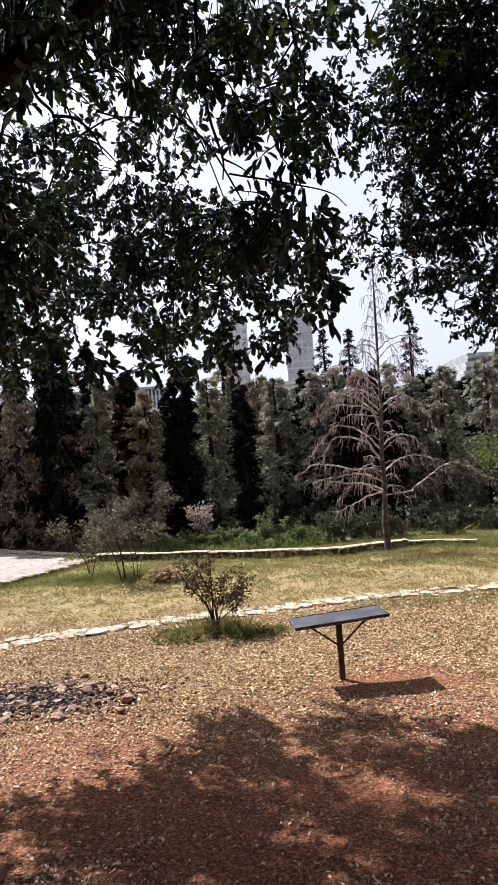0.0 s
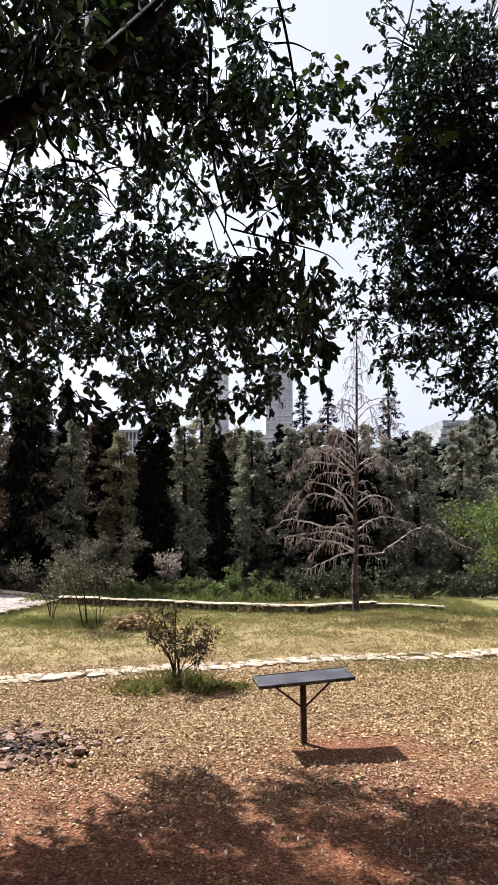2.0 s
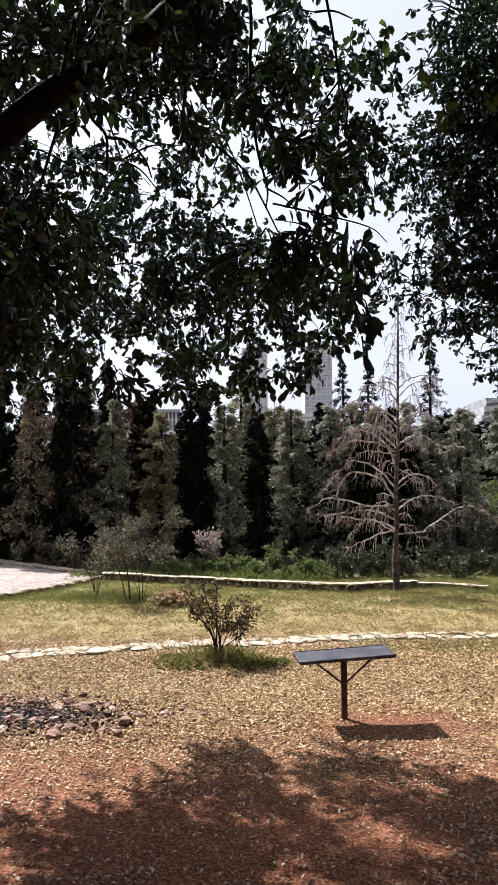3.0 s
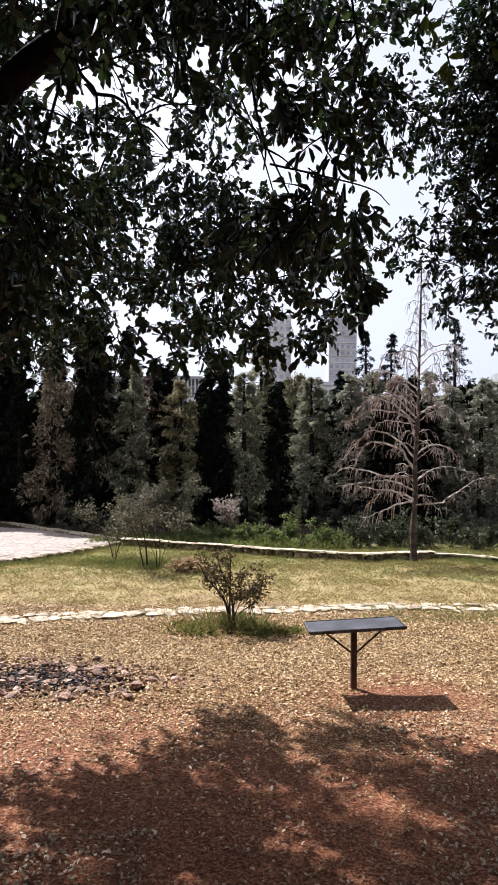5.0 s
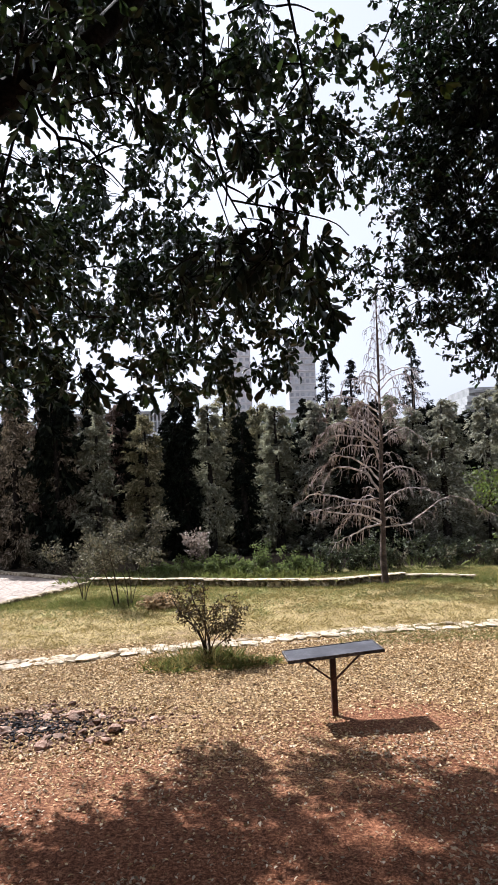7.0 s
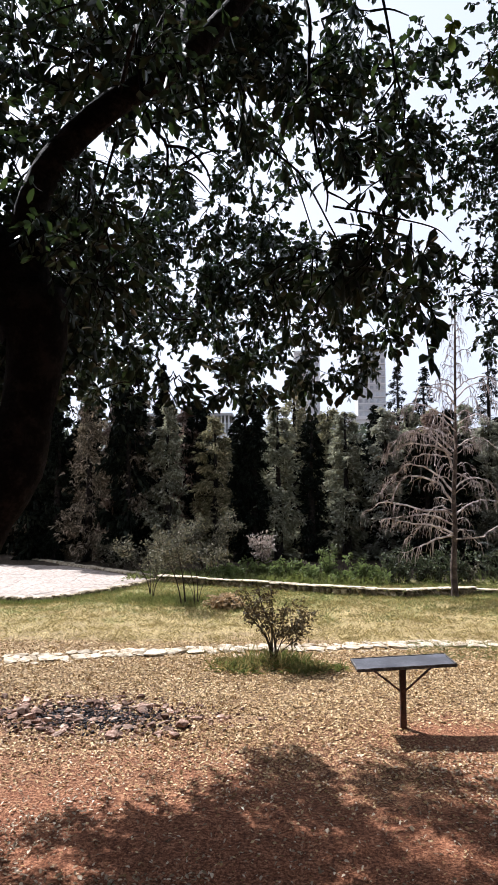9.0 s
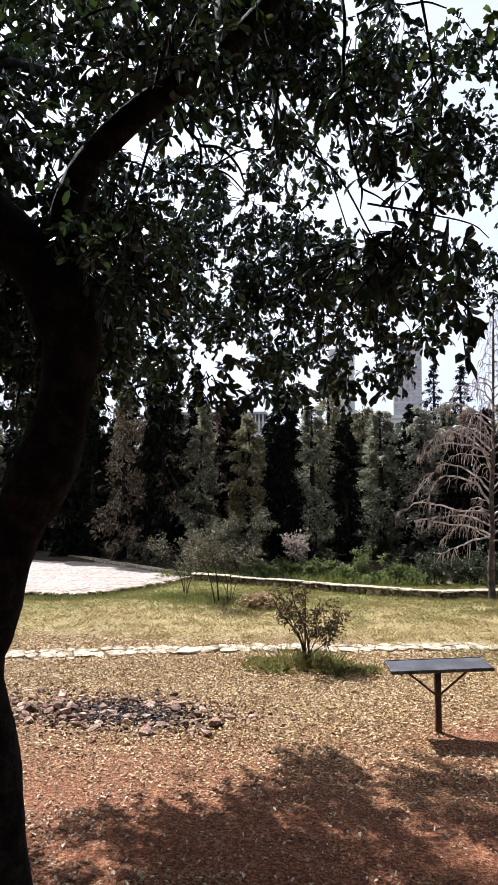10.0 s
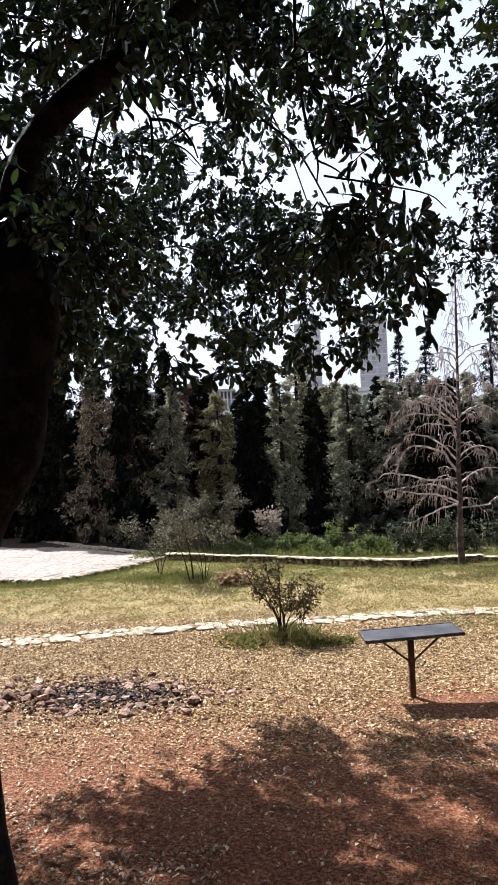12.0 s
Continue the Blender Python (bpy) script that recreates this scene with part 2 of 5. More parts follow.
    ash = ramp(nt, speck, [(0.36, (0.012, 0.011, 0.012)), (0.5, (0.055, 0.048, 0.052)), (0.66, (0.18, 0.155, 0.16))])
    col = mix_col(nt, math_node(nt, "MULTIPLY", step(math_node(nt, "ADD", d, math_node(nt, "MULTIPLY", wob, 0.16)), 0.6, 0.2), 0.9), col, ash)
    shade = ramp(nt, mid, [(0.3, (0.78, 0.78, 0.78)), (0.7, (1.12, 1.12, 1.12))])
    col = mix_col(nt, 1.0, col, shade, "MULTIPLY")
    nt.links.new(col, bsdf.inputs["Base Color"])
    bsdf.inputs["Roughness"].default_value = 0.95
    bsdf.inputs["Specular IOR Level"].default_value = 0.2
    bump(nt, bsdf, speck, 0.9, 0.02)
    return m


GROUND = ground_mat()


# ==== builders ====
def link_mesh(name, verts, faces, mat, parent=None, label="", smooth=False):
    me = bpy.data.meshes.new(name)
    me.from_pydata(verts, [], faces)
    me.materials.append(mat)
    if smooth:
        me.polygons.foreach_set("use_smooth", [True] * len(me.polygons))
    me.update()
    ob = new(name, me)
    if parent:
        ob.parent = parent
    return tagged(ob, label)


def part(name, bm, mat, parent=None, label="", smooth=False):
    me = bpy.data.meshes.new(name)
    bm.to_mesh(me)
    bm.free()
    me.materials.append(mat)
    if smooth:
        me.polygons.foreach_set("use_smooth", [True] * len(me.polygons))
    ob = new(name, me)
    if parent:
        ob.parent = parent
    return tagged(ob, label)


def thing(name, label, category, m=None, group="", kind=""):
    ob = new(name)
    if m is not None:
        ob.matrix_world = m
    return tagged(ob, label, category, group, kind)


def add_tube(verts, faces, path, radii, sides=6, wobble=0.0, rnd=None):
    """A tapered tube along a path, added to the lists."""
    path = [Vector(p) for p in path]
    first = len(verts)
    side = Vector((0.31, 0.87, 0.11))
    for i, p in enumerate(path):
        way = (path[min(i + 1, len(path) - 1)] - path[max(i - 1, 0)])
        if way.length < 1e-6:
            way = Vector((0, 0, 1))
        way.normalize()
        u = way.cross(side)
        if u.length < 0.05:
            u = way.cross(Vector((1, 0, 0)))
        u.normalize()
        w = way.cross(u)
        for k in range(sides):
            a = 2 * math.pi * k / sides
            r = radii[i] * (1 + (wobble * rnd.uniform(-1, 1) if rnd else 0))
            verts.append(tuple(p + u * (r * math.cos(a)) + w * (r * math.sin(a))))
        if i:
            b = first + i * sides
            for k in range(sides):
                n = (k + 1) % sides
                faces.append((b - sides + k, b - sides + n, b + n, b + k))
    verts.append(tuple(path[-1]))
    b = first + (len(path) - 1) * sides
    for k in range(sides):
        faces.append((b + k, b + (k + 1) % sides, len(verts) - 1))


def curve_pts(points, n):
    """n points on a smooth curve through the given ones."""
    P = [Vector(p) for p in points]
    P = [P[0] * 2 - P[1]] + P + [P[-1] * 2 - P[-2]]
    out, spans = [], len(P) - 3
    for i in range(n):
        s = i / (n - 1) * spans
        k = min(int(s), spans - 1)
        t = s - k
        a, b, c, d = P[k:k + 4]
        out.append(0.5 * ((2 * b) + (c - a) * t + (2 * a - 5 * b + 4 * c - d) * t * t + (3 * b - a - 3 * c + d) * t ** 3))
    return out


def unit(a):
    return a / np.maximum(np.linalg.norm(a, axis=1, keepdims=True), 1e-9)


def leaf_mesh(name, P, D, length, width, mat, parent, rng, label="", droop=0.15, simple=False, up=None, fold=0.3):
    """One mesh of many folded leaves: base points P, directions D, sizes by leaf."""
    n = len(P)
    D = unit(D)
    R = rng.normal(size=(n, 3)) if up is None else np.tile(up, (n, 1)) + rng.normal(size=(n, 3)) * 0.35
    S = unit(np.cross(D, R))
    N = unit(np.cross(S, D))
    L = np.broadcast_to(np.asarray(length, float).reshape(-1, 1), (n, 1))
    W = np.broadcast_to(np.asarray(width, float).reshape(-1, 1), (n, 1)) * 0.5
    down = np.array([0, 0, -1.0])

    def at(s, w):
        return P + D * L * s + S * W * w + N * W * fold * 2 * abs(w) + down * (L * droop * s * s)

    if simple:
        rows = [at(0, 0), at(0.5, 1), at(1, 0), at(0.5, -1)]
        polys = [(0, 1, 2), (0, 2, 3)]
    else:
        rows = [at(0, 0), at(0.34, 0.8), at(0.74, 0.92), at(1, 0), at(0.74, -0.92), at(0.34, -0.8)]
        polys = [(0, 1, 2, 3), (0, 3, 4, 5)]
    k = len(rows)
    V = np.stack(rows, 1).reshape(-1, 3)
    F = np.concatenate([np.array([p]) + k * np.arange(n)[:, None] for p in polys], 1).reshape(-1)
    per = len(polys[0])
    me = bpy.data.meshes.new(name)
    me.vertices.add(len(V))
    me.vertices.foreach_set("co", V.reshape(-1).astype(np.float32))
    me.loops.add(len(F))
    me.loops.foreach_set("vertex_index", F.astype(np.int32))
    count = len(F) // per
    me.polygons.add(count)
    me.polygons.foreach_set("loop_start", (np.arange(count) * per).astype(np.int32))
    me.update(calc_edges=True)
    me.validate()
    me.materials.append(mat)
    ob = new(name, me)
    if parent:
        ob.parent = parent
    return tagged(ob, label)


STONE_FORMS = {}


def rough_stone(name, size, mat, parent, seed, lumps=0.18, flat=False):
    """An uneven stone: one of a few chipped forms, sized; its foot at z 0."""
    pick = (int(seed * 1000) % 14, round(lumps, 2), flat, mat.name)
    if pick not in STONE_FORMS:
        bm = bmesh.new()
        if lumps > 0.25:
            bmesh.ops.create_icosphere(bm, subdivisions=1, radius=0.56)
        else:
            bmesh.ops.create_cube(bm, size=1.0)
            bmesh.ops.bevel(bm, geom=bm.edges[:], offset=0.14, segments=1, affect="EDGES")
        r = random.Random(pick[0] * 7 + 1)
        for v in bm.verts:
            v.co += Vector((r.uniform(-1, 1), r.uniform(-1, 1), r.uniform(-1, 1) * (0.5 if flat else 1))) * lumps * 0.5
            v.co.z = min(max(v.co.z + 0.5, 0), 1)
        me = bpy.data.meshes.new(name)
        bm.to_mesh(me)
        bm.free()
        me.materials.append(mat)
        STONE_FORMS[pick] = me
    ob = new(name, STONE_FORMS[pick])
    ob.parent = parent
    return ob, Matrix.Diagonal((*size, 1))


# ==== ground ====
def build_ground():
    def axis(lo, hi, step, far):
        inner = list(np.arange(lo, hi + 1e-6, step))
        grow, d, out = [], step, hi
        while out < far:
            d *= 1.35
            out += d
            grow.append(out)
        low, d, out = [], step, lo
        while out > -far:
            d *= 1.35
            out -= d
            low.append(out)
        return low[::-1] + inner + grow

    xs, ys = axis(-6, 5.5, 0.06, 2500), axis(1.5, 13, 0.06, 2500)
    verts, faces = [], []
    for y in ys:
        for x in xs:
            z = 0.03 * noise.noise((x * 0.5, y * 0.5, 0)) + 0.012 * noise.noise((x * 2.3, y * 2.3, 3)) + 0.006 * noise.noise((x * 9, y * 9, 7))
            if y > 14:
                z += min((y - 14) * 0.06, 1.2)
            verts.append((x, y, z))
    w = len(xs)
    for j in range(len(ys) - 1):
        for i in range(w - 1):
            a = j * w + i
            faces.append((a, a + 1, a + w + 1, a + w))
    ob = link_mesh("ground", verts, faces, GROUND, smooth=True)
    tagged(ob, "red soil with leaf litter turning to dry grass", "ground", kind="structure")


build_ground()


def floor_z(x, y):
    return 0.03 * noise.noise((x * 0.5, y * 0.5, 0)) + 0.012 * noise.noise((x * 2.3, y * 2.3, 3))


# paved terrace behind the lawn
def build_paving():
    rim = [(-2.6, 12.95), (-2.95, 12.1), (-3.3, 11.4), (-3.75, 10.75), (-4.2, 10.5), (-4.8, 10.55), (-6.5, 10.9), (-10, 11.6), (-12, 19.5), (-7.5, 17.0), (-4.95, 15.0)]
    bm = bmesh.new()
    top = [bm.verts.new((x, y, 0.07)) for x, y in rim]
    low = [bm.verts.new((x, y, -0.15)) for x, y in rim]
    bm.faces.new(top)
    for i in range(len(rim)):
        j = (i + 1) % len(rim)
        bm.faces.new((top[j], top[i], low[i], low[j]))
    bmesh.ops.recalc_face_normals(bm, faces=bm.faces[:])
    ob = part("pavement", bm, PAVING)
    tagged(ob, "pale sunlit concrete terrace with a rough edge", "pavement", kind="structure")
    rnd = random.Random(5)
    near = curve_pts([(x, y, 0) for x, y in rim[:8]], 60)
    for a, b in zip(near, near[1:]):
        mid, way = (a + b) / 2, b - a
        st, form = rough_stone("edge_stone", (way.length * 0.97, rnd.uniform(0.08, 0.13), rnd.uniform(0.075, 0.10)), LIME_SHADED, ob, rnd.random())
        st.matrix_basis = Matrix.Translation((mid.x, mid.y - 0.05, 0)) @ Matrix.Rotation(math.atan2(way.y, way.x), 4, "Z") @ form
    # irregular flagstones laid with open joints
    rnd = random.Random(6)
    poly = [Vector((x, y)) for x, y in rim]

    def inside(p, gap):
        odd = False
        for a, b in zip(poly, poly[1:] + poly[:1]):
            if (a.y > p.y) != (b.y > p.y) and p.x < (b.x - a.x) * (p.y - a.y) / (b.y - a.y) + a.x:
                odd = not odd
            t = max(0, min(1, (p - a).dot(b - a) / (b - a).length_squared))
            if (p - a.lerp(b, t)).length < gap:
                return False
        return odd

    step = 0.46
    knot = {(i, j): Vector((-11.5 + i * step + rnd.uniform(-0.13, 0.13), 10.3 + j * step + rnd.uniform(-0.13, 0.13))) for i in range(22) for j in range(20)}
    for i in range(21):
        for j in range(19):
            ring = [knot[i, j], knot[i + 1, j], knot[i + 1, j + 1], knot[i, j + 1]]
            mid = sum(ring, Vector((0, 0))) / 4
            if not inside(mid, 0.2) or not all(inside(p, 0.03) for p in ring):
                continue
            lift = rnd.uniform(0.003, 0.006)
            verts = [((p - mid) * 0.995).to_3d() for p in ring] + [((p - mid) * 0.98).to_3d() + Vector((0, 0, lift)) for p in ring]
            st = link_mesh("flagstone", verts, [(4, 5, 6, 7)] + [(k, (k + 1) % 4, (k + 1) % 4 + 4, k + 4) for k in range(4)], FLAG, ob)
            st.location = (mid.x, mid.y, 0.0705)


build_paving()


# ==== old fire place ====
def build_fire_place():
    ring = thing("fire_place", "scattered sooty stones and charcoal of an old camp fire", "fire place", pose(-1.53, 5.2, 0))
    rnd = random.Random(11)
    kinds = []
    for i in range(8):
        s = (rnd.uniform(0.05, 0.09), rnd.uniform(0.04, 0.06), rnd.uniform(0.022, 0.04))
        kinds.append(s)
    for i in range(300):
        x, y = rnd.gauss(-0.06, 0.4), max(-0.5, min(0.5, rnd.gauss(0, 0.2)))
        if rnd.random() < 0.12:
            x, y = rnd.gauss(-1.05, 0.2), rnd.gauss(0.12, 0.12)
        s = kinds[rnd.randrange(8)]
        k = rnd.uniform(0.3, 1.0) ** 1.5 + 0.2 + (0.5 if rnd.random() < 0.1 else 0)
        near_ash = math.hypot((x + 0.05) * 0.7, y) < 0.3
        coal = near_ash and rnd.random() < 0.75
        st, form = rough_stone("charcoal_lump" if coal else "stone", [v * k * (0.6 if coal else 1.15) for v in s], CHAR if coal else ROCK, ring, rnd.random(), 0.4)
        st.matrix_basis = Matrix.Translation((x, y, floor_z(x - 1.53, y + 5.2) - 0.006)) @ Euler((rnd.uniform(-0.3, 0.3), rnd.uniform(-0.3, 0.3), rnd.uniform(0, 6.28))).to_matrix().to_4x4() @ form

    # crumbled bits between the stones
    def crumbs(name, count, mat, mx, sx, sy, low, high):
        verts, faces = [], []
        for i in range(count):
            x, y, r = rnd.gauss(mx, sx), rnd.gauss(0, sy), rnd.uniform(low, high)
            at, base = Vector((x, y, floor_z(x - 1.53, y + 5.2))), len(verts)
            turn = rnd.uniform(0, 6.28)
            for k in range(4):
                a = turn + k * 1.57 + rnd.uniform(-0.4, 0.4)
                verts.append(at + Vector((math.cos(a) * r, math.sin(a) * r * 0.8, -0.004)))
            for k in range(3):
                a = turn + k * 2.09 + rnd.uniform(-0.5, 0.5)
                verts.append(at + Vector((math.cos(a) * r * 0.6, math.sin(a) * r * 0.5, r * rnd.uniform(0.5, 1.0))))
            faces += [tuple(base + v for v in f) for f in ((4, 5, 6), (0, 1, 4), (1, 5, 4), (1, 2, 5), (2, 3, 5), (3, 6, 5), (3, 0, 6), (0, 4, 6))]
        tagged(link_mesh(name, verts, faces, mat, ring), kind="stuff")

    crumbs("rubble", 1500, ROCK_BITS, -0.15, 0.55, 0.24, 0.008, 0.026)
    crumbs("cinder_bed", 1500, CHAR, -0.08, 0.3, 0.13, 0.008, 0.024)


build_fire_place()


# ==== bench on one post ====
def build_bench():
    bench = thing("bench", "small dark metal bench seat on one rusty post", "bench", pose(0.785, 5.06, 0, 0, 0, 4))
    W, D, H = 0.72, 0.31, 0.487
    tilt = Matrix.Translation((0, 0, H)) @ Euler((radians(0.5), radians(-3.0), 0)).to_matrix().to_4x4() @ Matrix.Translation((0, 0, -H))

    def box(name, lo, hi, mat, label="", bev=0.003, under=None):
        bm = bmesh.new()
        bmesh.ops.create_cube(bm, size=1.0)
        for v in bm.verts:
            v.co = Vector([(lo[i] + hi[i]) / 2 + v.co[i] * (hi[i] - lo[i]) for i in range(3)])
        bmesh.ops.bevel(bm, geom=bm.edges[:], offset=bev, segments=2, affect="EDGES")
        ob = part(name, bm, mat, under or bench, label)
        if lo[2] > H - 0.05 and not under:
            ob.matrix_basis = tilt
        return ob

    # the seat has sunk a little to one side
    seat = box("seat", (-W / 2 + 0.012, -D / 2 + 0.012, H - 0.016), (W / 2 - 0.012, D / 2 - 0.012, H - 0.004), STEEL, "dark grey seat plate")
    t = 0.024
    for name, lo, hi in (("front_rail", (-W / 2, -D / 2, H - t), (W / 2, -D / 2 + 0.012, H)),
                         ("back_rail", (-W / 2, D / 2 - 0.012, H - t), (W / 2, D / 2, H)),
                         ("side_rail", (-W / 2, -D / 2 + 0.0125, H - t), (-W / 2 + 0.012, D / 2 - 0.0125, H)),
                         ("side_rail", (W / 2 - 0.012, -D / 2 + 0.0125, H - t), (W / 2, D / 2 - 0.0125, H))):
        box(name, lo, hi, STEEL_EDGE, "worn steel angle", under=seat)
    box("post", (-0.021, -0.021, -0.2), (0.021, 0.021, H - 0.017), RUST, "rusty square tube post", 0.005)
    for s in (-1, 1):
        v, f = [], []
        add_tube(v, f, [(s * 0.02, 0, 0.272), (s * 0.255, 0, H - 0.024 + s * 0.012)], [0.008, 0.008], 6)
        link_mesh("brace", v, f, RUST, bench, "thin diagonal steel rod")
    box("cross_plate", (-0.28, -0.02, H - 0.024), (0.28, 0.02, H - 0.0165), RUST, "", 0.001)


build_bench()


# ==== woody plants ====
def limb_mesh(name, parent, points, r0, r1, mat, n=14, sides=9, seed=1, label=""):
    v, f = [], []
    path = curve_pts(points, n)
    add_tube(v, f, path, [r0 + (r1 - r0) * (i / (n - 1)) for i in range(n)], sides, 0.07, random.Random(seed))
    return link_mesh(name, v, f, mat, parent, label, True)


def clump(tree, heap, at, r, dense, root, rng, length=0.055, per_m2=2480, shape=(1, 1, 0.85), down=0.45, slim=1.0, twigs=True):
    """A leafy bough end: a bough from the root, twigs through a round of radius r, leaves along each twig."""
    c = np.array(at)
    n_leaf = max(7, int(per_m2 * math.pi * r * r * dense))
    per = 9
    n_twig = max(1, n_leaf // per)
    # twigs stand in sprigs, with open gaps between these
    n_sprig = max(1, n_twig // (9 if length > 0.04 else 4))
    q = rng.normal(size=(n_sprig, 3))
    q = unit(q) * (rng.random((n_sprig, 1)) ** (1 / 2.2)) * r
    q = q[rng.integers(0, n_sprig, n_twig)] + rng.normal(size=(n_twig, 3)) * min(1.25 * length, 0.3 * r)
    start = c + q * np.array(shape)
    way = unit(unit(q) * 0.7 + rng.normal(size=(n_twig, 3)) * 0.6 + np.array([0, 0, -down]))
    tl = np.minimum(length * rng.uniform(1.8, 3.4, (n_twig, 1)), 0.03 + 0.8 * r)
    verts, faces = [], []
    root, end = Vector(root), Vector(at)
    mid = (root + end) / 2 + Vector((0, 0, 0.12 * (end - root).length))
    if r > 0.15 and twigs:
        add_tube(verts, faces, curve_pts([root, mid, end], 9), np.linspace(0.008, 0.004, 9), 5)
        link_mesh("bough", verts, faces, BARK, tree)
    verts, faces = heap["twigs"]
    for s, w, l in zip(start, way, tl) if twigs else ():
        a, b = Vector(s), Vector(s + w * l + np.array([0, 0, -0.1]) * l)
        add_tube(verts, faces, [a, (a + b) / 2 + Vector((0, 0, 0.06 * l[0])), b], [0.0026, 0.002, 0.001], 3)
        if rng.random() < 0.45:
            add_tube(verts, faces, [a.lerp(end, 0.6), a.lerp(end, 0.25) + Vector((0, 0, 0.02)), a], [0.004, 0.003, 0.0025], 3)
    k = np.linspace(0.12, 1.0, per)
    P = (start[:, None, :] + way[:, None, :] * (tl[:, :, None] * k[None, :, None])).reshape(-1, 3)
    P[:, 2] -= (0.1 * tl * k[None, :] ** 2).reshape(-1)
    D = np.repeat(way, per, 0) * 0.5 + rng.normal(size=P.shape) * 0.65 + np.array([0, 0, -0.3])
    heap["P"].append(P)
    heap["D"].append(D)
    heap["L"].append(length * rng.uniform(0.6, 1.25, len(P)))
    heap["W"].append(np.full(len(P), slim))


def new_heap():
    return {"twigs": ([], []), "P": [], "D": [], "L": [], "W": []}


def finish_crown(tree, heap, mat, rng, name="foliage", label="", simple=False):
    if heap["twigs"][0]:
        tagged(link_mesh("brushwood", *heap["twigs"], BARK, tree), kind="stuff")
    P, D, L, W = (np.concatenate(heap[k]) for k in "PDLW")
    tagged(leaf_mesh(name, P, D, L, L * W * rng.uniform(0.46, 0.68, len(P)), mat, tree, rng, label, simple=simple), kind="stuff")


def build_shade_tree():
    tree = thing("shade_tree", "large dark broadleaf tree with a leaning trunk and hanging boughs", "tree")
    rng, heap, high = np.random.default_rng(21), new_heap(), new_heap()
    trunk = [(-1.17, 2.32, -0.15), (-1.165, 2.3, 0.34), (-1.185, 2.3, 0.63), (-1.25, 2.3, 0.87), (-1.268, 2.3, 1.08), (-1.255, 2.3, 1.24), (-1.175, 2.3, 1.5),
             (-1.085, 2.3, 1.71), (-1.01, 2.3, 1.88), (-0.95, 2.3, 2.2), (-0.96, 2.3, 2.45)]
    v, f = [], []
    path = curve_pts(trunk, 40)
    rad = [0.105 + 0.06 * max(0, 1 - i / 5) ** 2 + 0.012 * math.sin(i * 0.7) for i in range(40)]
    add_tube(v, f, path, rad, 16, 0.05, random.Random(3))
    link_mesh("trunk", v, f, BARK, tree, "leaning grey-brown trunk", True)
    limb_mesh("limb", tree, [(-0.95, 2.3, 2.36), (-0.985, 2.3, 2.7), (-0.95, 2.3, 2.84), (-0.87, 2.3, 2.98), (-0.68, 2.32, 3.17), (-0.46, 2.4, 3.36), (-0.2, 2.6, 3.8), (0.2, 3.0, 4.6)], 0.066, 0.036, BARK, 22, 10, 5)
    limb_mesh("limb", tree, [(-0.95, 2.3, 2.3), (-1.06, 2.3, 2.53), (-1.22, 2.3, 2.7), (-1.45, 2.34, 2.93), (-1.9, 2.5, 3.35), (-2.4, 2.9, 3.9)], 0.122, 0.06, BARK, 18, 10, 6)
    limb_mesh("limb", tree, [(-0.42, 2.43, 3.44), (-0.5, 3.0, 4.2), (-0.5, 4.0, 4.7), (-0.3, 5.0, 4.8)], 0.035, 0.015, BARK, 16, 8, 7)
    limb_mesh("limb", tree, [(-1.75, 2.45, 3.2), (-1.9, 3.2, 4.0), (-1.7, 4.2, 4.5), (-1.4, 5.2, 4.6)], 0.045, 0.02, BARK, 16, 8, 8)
    hubs = [Vector(p) for p in ((-0.5, 4.0, 4.7), (-0.3, 5.0, 4.8), (-1.7, 4.2, 4.5), (-1.4, 5.2, 4.6), (0.2, 3.0, 4.6), (-1.9, 3.2, 4.0))]

    def bough(at, r, dense):
        root = min(hubs, key=lambda h: (h - Vector(at)).length)
        hubs.append(Vector(at))
        clump(tree, heap, at, r, dense, root, rng, 0.055, 2400, slim=1.12)

    def hanging(at, r, dense):
        root = Vector(at) + Vector((rng.uniform(-0.12, 0.12), rng.uniform(-0.05, 0.15), 0.06 + r))
        clump(tree, heap, at, r, dense, root, rng, 0.044, 3600, (1, 1, 1), 0.7, 0.74)

    bough((0.27, 5.0, 3.34), 0.36, 0.62)
    bough((0.6, 4.6, 3.23), 0.24, 0.62)
    bough((-0.11, 5.2, 3.52), 0.38, 0.68)
    bough((-0.68, 5.5, 3.55), 0.32, 0.43)
    bough((-1.13, 5.4, 3.56), 0.32, 0.37)
    bough((-0.29, 5.2, 3.94), 0.2, 0.37)
    bough((-0.49, 5.4, 3.77), 0.4, 0.71)
    bough((-0.9, 5.4, 3.86), 0.36, 0.68)
    bough((-1.21, 5, 3.77), 0.34, 0.65)
    bough((-1.43, 4.6, 3.6), 0.4, 0.65)
    bough((-1.7, 4.5, 3.52), 0.45, 0.59)
    bough((-2.01, 4.5, 3.37), 0.45, 0.55)
    bough((0.5, 5.2, 3.1), 0.26, 0.46)
    bough((0.11, 5.45, 3.17), 0.38, 0.46)
    bough((-0.30, 5.43, 3.12), 0.37, 0.46)
    bough((-0.75, 5.66, 3.22), 0.37, 0.46)
    bough((-0.55, 5.6, 3.54), 0.3, 0.50)
    bough((-1.25, 5.98, 3.40), 0.40, 0.46)
    bough((-1.71, 6.02, 3.37), 0.43, 0.46)
    bough((-2.01, 6.14, 3.14), 0.29, 0.42)
    bough((-1.51, 6.02, 3.04), 0.21, 0.37)
    bough((-1.76, 5, 3.13), 0.45, 0.54)
    bough((-2.14, 5, 3.05), 0.5, 0.8)
